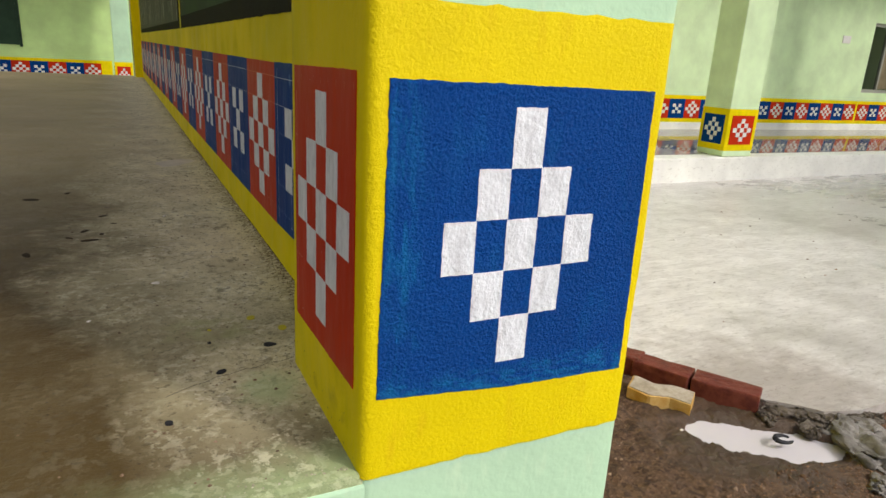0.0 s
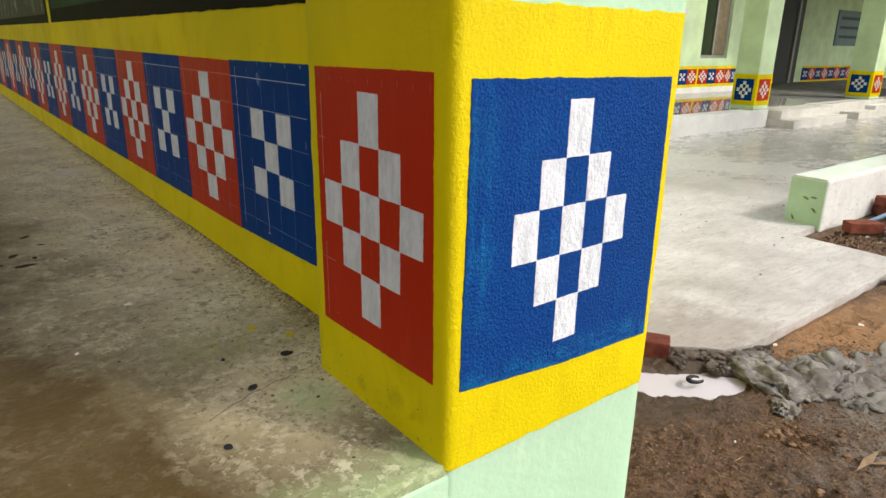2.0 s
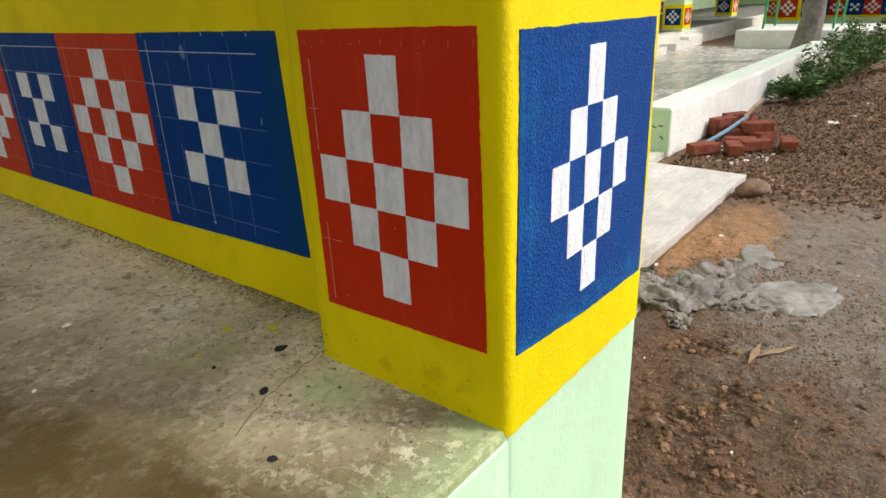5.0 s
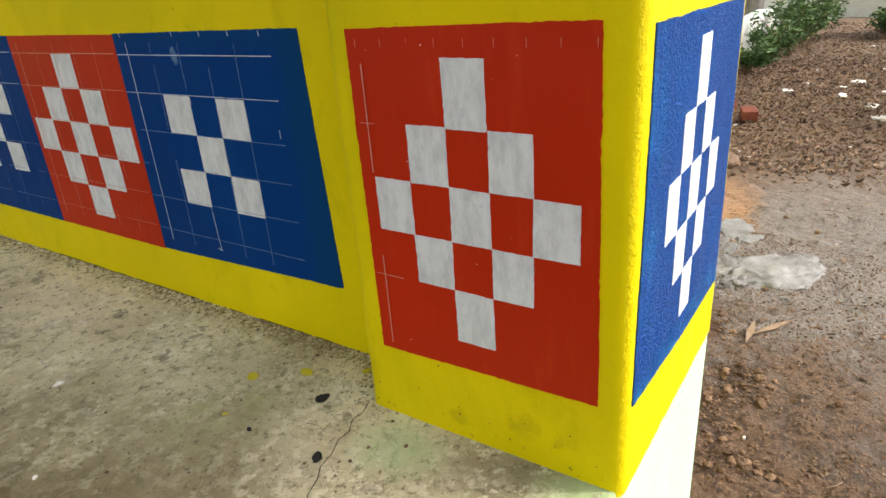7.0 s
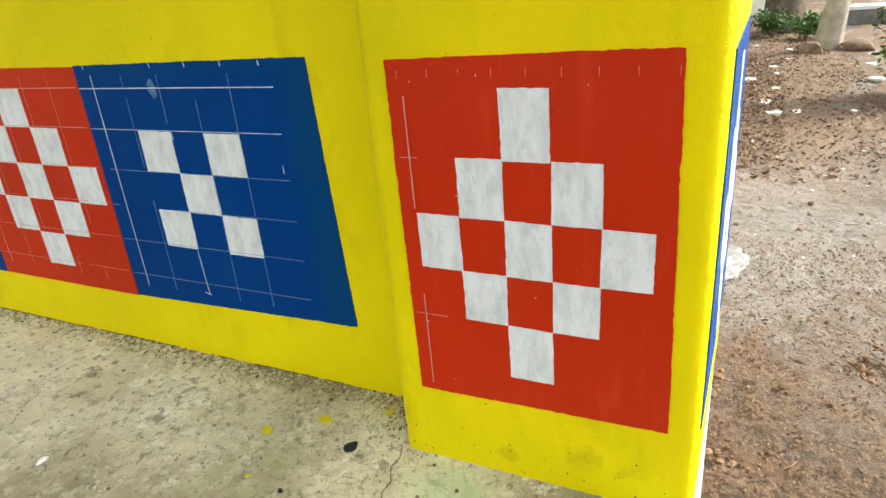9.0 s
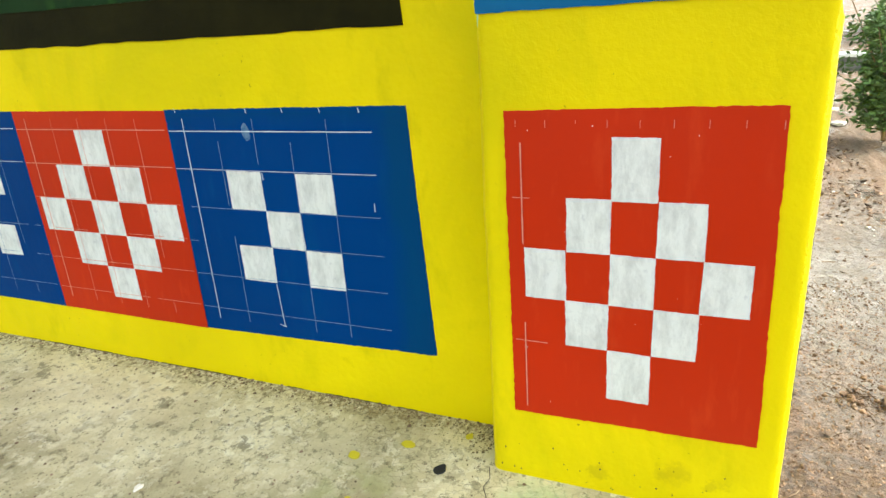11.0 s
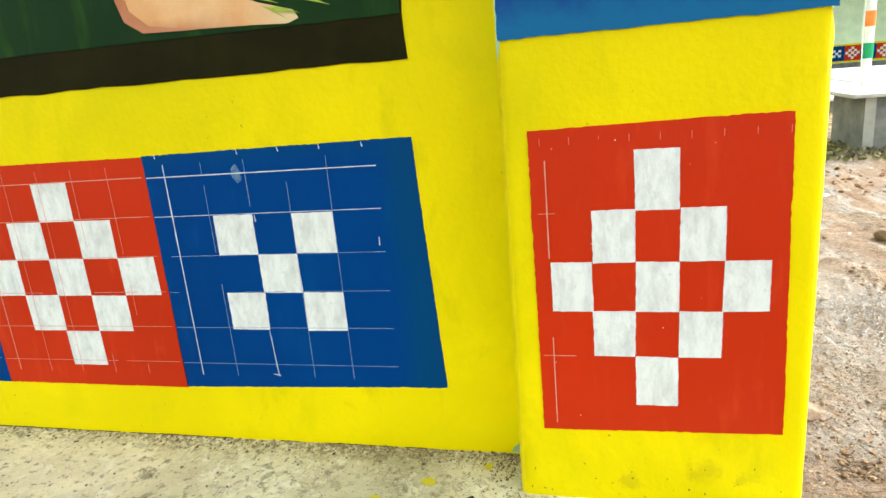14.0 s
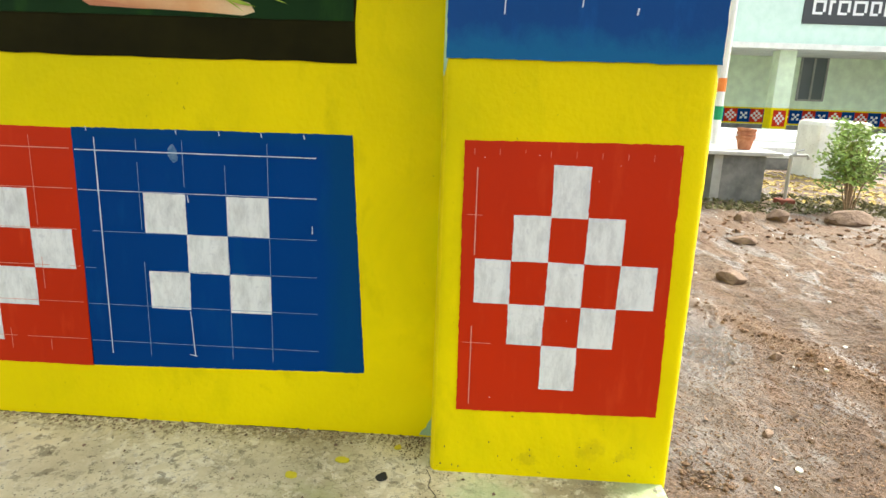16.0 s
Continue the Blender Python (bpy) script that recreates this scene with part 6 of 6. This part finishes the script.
part("painted_band", tube([(0, 0, 1.32), (0, 0, 1.49)], 0.053, 12), band_orange, pole, "orange painted band")
part("cord", tube([(-0.05, 0.07, 0.7), (-0.06, 0.09, 1.4), (-0.04, 0.05, 2.2)], 0.007, 6), band_white, pole, "white cord")
tagged(part("white_block", box(10.0, 10.8, -5.9, -5.1, -0.9, 0.11, 0.08), white_wash), "white washed block standing behind the shrub", "block")

# drips on the pillar's upper blue field and a mint dab in the corner
drips = bmesh.new()
for k in range(14):
    u = -0.240 + 0.0175 * k + random.uniform(-0.006, 0.006)
    z = random.uniform(0.465, 0.60)
    strip(drips, u, z, u + 0.001, z + random.choice((0.006, 0.014, 0.034)), random.uniform(0.0012, 0.0028), -0.0027, 300 + k, 0.0)
tagged(part("paint_drip", drips, chalk_white, at=FACE_WEST), "tiny pale paint drips on the blue field", "paint drip", kind="stuff")
specks = bmesh.new()
for k in range(18):
    u, z, r = random.uniform(-0.222, -0.03), random.uniform(0.085, 0.345), random.uniform(0.0002, 0.0006)
    a = random.random() * 3
    specks.faces.new([specks.verts.new((u + r * math.cos(a + q), -0.0026, z + 1.4 * r * math.sin(a + q))) for q in (0, 1.3, 2.5, 3.7, 5.0)])
tagged(part("paint_speck", specks, white_square, at=FACE_WEST), "tiny white paint specks on the red field", "paint speck", kind="stuff")
dribble = bmesh.new()
strip(dribble, -0.536, 0.142, -0.533, 0.088, 0.0014, -0.0024, 411, 0.1)
strip(dribble, -0.540, 0.089, -0.531, 0.087, 0.0016, -0.0024, 412, 0.0)
tagged(part("paint_dribble", dribble, chalk_white, first, "pale chalky dribble under a white square"), kind="stuff")
dirt_specks = bmesh.new()
for k in range(30):
    u, r = -random.random() ** 1.6 * 0.25, random.uniform(0.0003, 0.0008)
    z = 0.003 + abs(random.gauss(0, 0.022))
    a = random.random() * 3
    if -0.246 < u < -0.006:
        dirt_specks.faces.new([dirt_specks.verts.new((u + r * math.cos(a + q), -0.0016, z + 1.6 * r * math.sin(a + q))) for q in (0, 1.3, 2.5, 3.7, 5.0)])
tagged(part("dirt_speck", dirt_specks, drip_dark, at=FACE_WEST), "dark specks of dirt at the pillar's foot", "dirt speck", kind="stuff")
corner_dab = slab_outline(wobbly([(-0.270, 0.002), (-0.2535, 0.002), (-0.2535, 0.040), (-0.257, 0.024)], 0.006, 0.004, 31), -0.0008, 0.0012)
part("mint_dab", corner_dab, drip_mint, wall_long, "mint paint showing in the corner", at=WALL_AT)
# chalk smear and setting-out ticks along the top of the first blue field
ticks = bmesh.new()
for k, u in enumerate((-0.640, -0.541, -0.494, -0.448, -0.402)):
    strip(ticks, u, 0.3465, u + 0.001, 0.3415, 0.0016, -0.0024, 701 + k, 0.0)
strip(ticks, -0.394, 0.248, -0.394, 0.239, 0.0014, -0.0024, 711, 0.0)
strip(ticks, -0.532, 0.276, -0.531, 0.268, 0.0016, -0.0024, 712, 0.0)
tagged(part("chalk_tick", ticks, chalk_white, first, "short white chalk ticks"), kind="stuff")
part("chalk_smear", slab_outline(wobbly([(-0.551, 0.318), (-0.547, 0.311), (-0.541, 0.313), (-0.542, 0.325), (-0.546, 0.331), (-0.550, 0.327)], 0.002, 0.004, 77), -0.0010, 0.0008), plain("faint_chalk_smear", (0.03, 0.11, 0.25), (0.16, 0.25, 0.38), 220, 0.9), first, "faint smear of white chalk")

scatter("cement_crumbs", cement_mat, 160, zone(1.85, 2.5, 0.0, 0.68), pebble(0.003, 0.012), "grey crumbs of spilt mortar on the earth", "cement crumbs")

# dark crust where the wall meets the floor, and chips on the floor's south edge
crust = bmesh.new()
u = 0.262
while u < 3.2:
    w = 0.004
    lie = noise.noise(Vector((u * 5.0, 3.0, 0))) + 0.5 * noise.noise(Vector((u * 31, 0, 0)))
    if lie > -0.08:
        merge(crust, box(WALL_X - 0.0004 - 0.0012 * abs(noise.noise(Vector((u * 90, 2, 0)))), WALL_X + 0.002, u, u + w + 0.0004, 0.0, 0.0003 + 0.0016 * max(0.0, lie) + 0.0006 * random.random()))
    u += w
crust_mat = plain("dark_dirt_crust", (0.045, 0.034, 0.018), (0.11, 0.085, 0.035), 60, 0.95)
tagged(part("wall_crust", crust, crust_mat, wall_long, "dark crusted dirt along the foot of the wall"), kind="stuff")
rnd = random.Random(29)
verts, faces = [], []
for _ in range(420):
    x, yv = -0.004 - 0.55 * rnd.random() ** 1.5, 0.006 + abs(rnd.gauss(0, 0.007))
    vs, fs = pebble(0.0004, 0.0018)(rnd)
    b = len(verts)
    verts += [(x + v[0], yv + v[1], max(-0.006, v[2]) - (0.004 if yv < 0.014 else 0)) for v in vs]
    faces += [tuple(b + i for i in f) for f in fs]
me = bpy.data.meshes.new("edge_crumbs")
me.from_pydata(verts, [], faces)
me.materials.append(plain("pale_concrete_crumb", (0.28, 0.26, 0.18), (0.52, 0.49, 0.38), 90, 0.95, 0.3, 0.001, 0.4))
tagged(new("edge_crumbs", me), "crumbling concrete along the verandah floor's edge", "crumbs", kind="stuff")

rnd = random.Random(19)
verts, faces = [], []
for _ in range(900):
    x, yv = 0.066 - abs(rnd.gauss(0, 0.014)), 0.262 + abs(rnd.gauss(0, 0.30))
    if rnd.random() < 0.25:
        x, yv = 0.066 - abs(rnd.gauss(0, 0.03)), 0.262 + abs(rnd.gauss(0, 0.02))
    vs, fs = pebble(0.0004, 0.0017)(rnd)
    b = len(verts)
    verts += [(x + v[0], yv + v[1], max(0, v[2])) for v in vs]
    faces += [tuple(b + i for i in f) for f in fs]
me = bpy.data.meshes.new("dirt_crumbs")
me.from_pydata(verts, [], faces)
me.materials.append(plain("brown_dirt_crumb", (0.13, 0.10, 0.05), (0.30, 0.24, 0.13), 60, 0.95, 0.3, 0.001, 0.6))
tagged(new("dirt_crumbs", me), "brown dirt crumbs gathered along the foot of the wall", "dirt", kind="stuff")
grass_mat = plain("dusty_grass", (0.085, 0.085, 0.035), (0.21, 0.19, 0.09), 10, 0.7, 0.2, 0.002, 0.5)
straw_mat = plain("yellow_fallen_leaf", (0.42, 0.30, 0.06), (0.60, 0.46, 0.14), 10, 0.7, 0.2, 0.002, 0.4)
scatter("ground_weeds", grass_mat, 2400, lambda r: (6.5 + 1.4 * r.random(), -4.6 + 3.0 * r.random()), leaf(0.012, 0.040, 0.3, 0.05), "low dusty green weeds round the tank", "weeds")
scatter("yellow_leaves", straw_mat, 1500, lambda r: (7.3 + 3.5 * r.random(), -6.0 + 4.0 * r.random()), leaf(0.02, 0.06, 0.5, 0.03), "fallen yellow leaves behind the tank", "fallen leaves")
scatter("dry_straw", twig_mat, 260, zone(2.0, 6.5, -3.4, 0.2), twig(0.012, 0.05, 0.0012), "bits of straw and twig on the open ground", "straw")
scatter("clods", bpy.data.materials["soil_clod"], 260, zone(1.6, 6.5, -3.6, -0.2), pebble(0.003, 0.014), "crumbly brown clods on the open ground", "clods")
scatter("soil_crumbs", bpy.data.materials["soil_clod"], 24000, zone(0.32, 2.6, -1.9, 0.6, 1.0), pebble(0.0016, 0.0065), "loose red-brown soil crumbs over the earth", "soil crumbs")
def along_ridge(r):
    t = r.random()
    return 3.1 - 1.5 * t + r.gauss(0, 0.13), -1.15 - 0.62 * t + r.gauss(0, 0.09)


scatter("ridge_clods", plain("orange_clod", (0.13, 0.072, 0.040), (0.27, 0.165, 0.10), 25, 0.95, 0.6, 0.004, 0.4), 420, along_ridge, pebble(0.003, 0.018), "orange-brown clods heaped along a ridge", "clods")
scatter("far_clods", bpy.data.materials["orange_clod"], 320, lambda r: (4.9 + 1.3 * r.random(), -3.9 + 2.2 * r.random()), pebble(0.006, 0.034), "orange-brown clods before the weeds", "clods")
def about(points, spread):
    def at(r):
        x, yv = r.choice(points)
        return x + r.gauss(0, spread), yv + r.gauss(0, spread)
    return at


TANGLES = ((1.66, 0.31), (1.70, 0.24), (1.15, 0.24), (1.24, 0.14), (1.05, 0.05), (1.42, 0.08), (1.60, -0.40), (1.30, -0.55))
fibre_mat = plain("brown_fibre", (0.06, 0.034, 0.020), (0.17, 0.105, 0.06), 40, 0.9, 0.3, 0.001, 0.5)
scatter("root_tangle", fibre_mat, 520, about(TANGLES, 0.045), twig(0.008, 0.030, 0.0007), "tangled dry roots pulled up with the earth", "roots")
scatter("clod_heap", bpy.data.materials["soil_clod"], 260, about(TANGLES, 0.06), pebble(0.005, 0.020), "small heaps of dug earth clods", "clods")
scatter("root_fibres", fibre_mat, 1100, zone(0.35, 3.0, -2.2, 0.6), twig(0.006, 0.026, 0.0006), "fine brown roots and straw in the loose earth", "root fibres")
scatter("pale_chips", scrap_mat, 90, zone(4.35, 5.0, 0.75, 1.25), shard(0.008, 0.035), "white plaster chips beside the loose bricks", "chips")
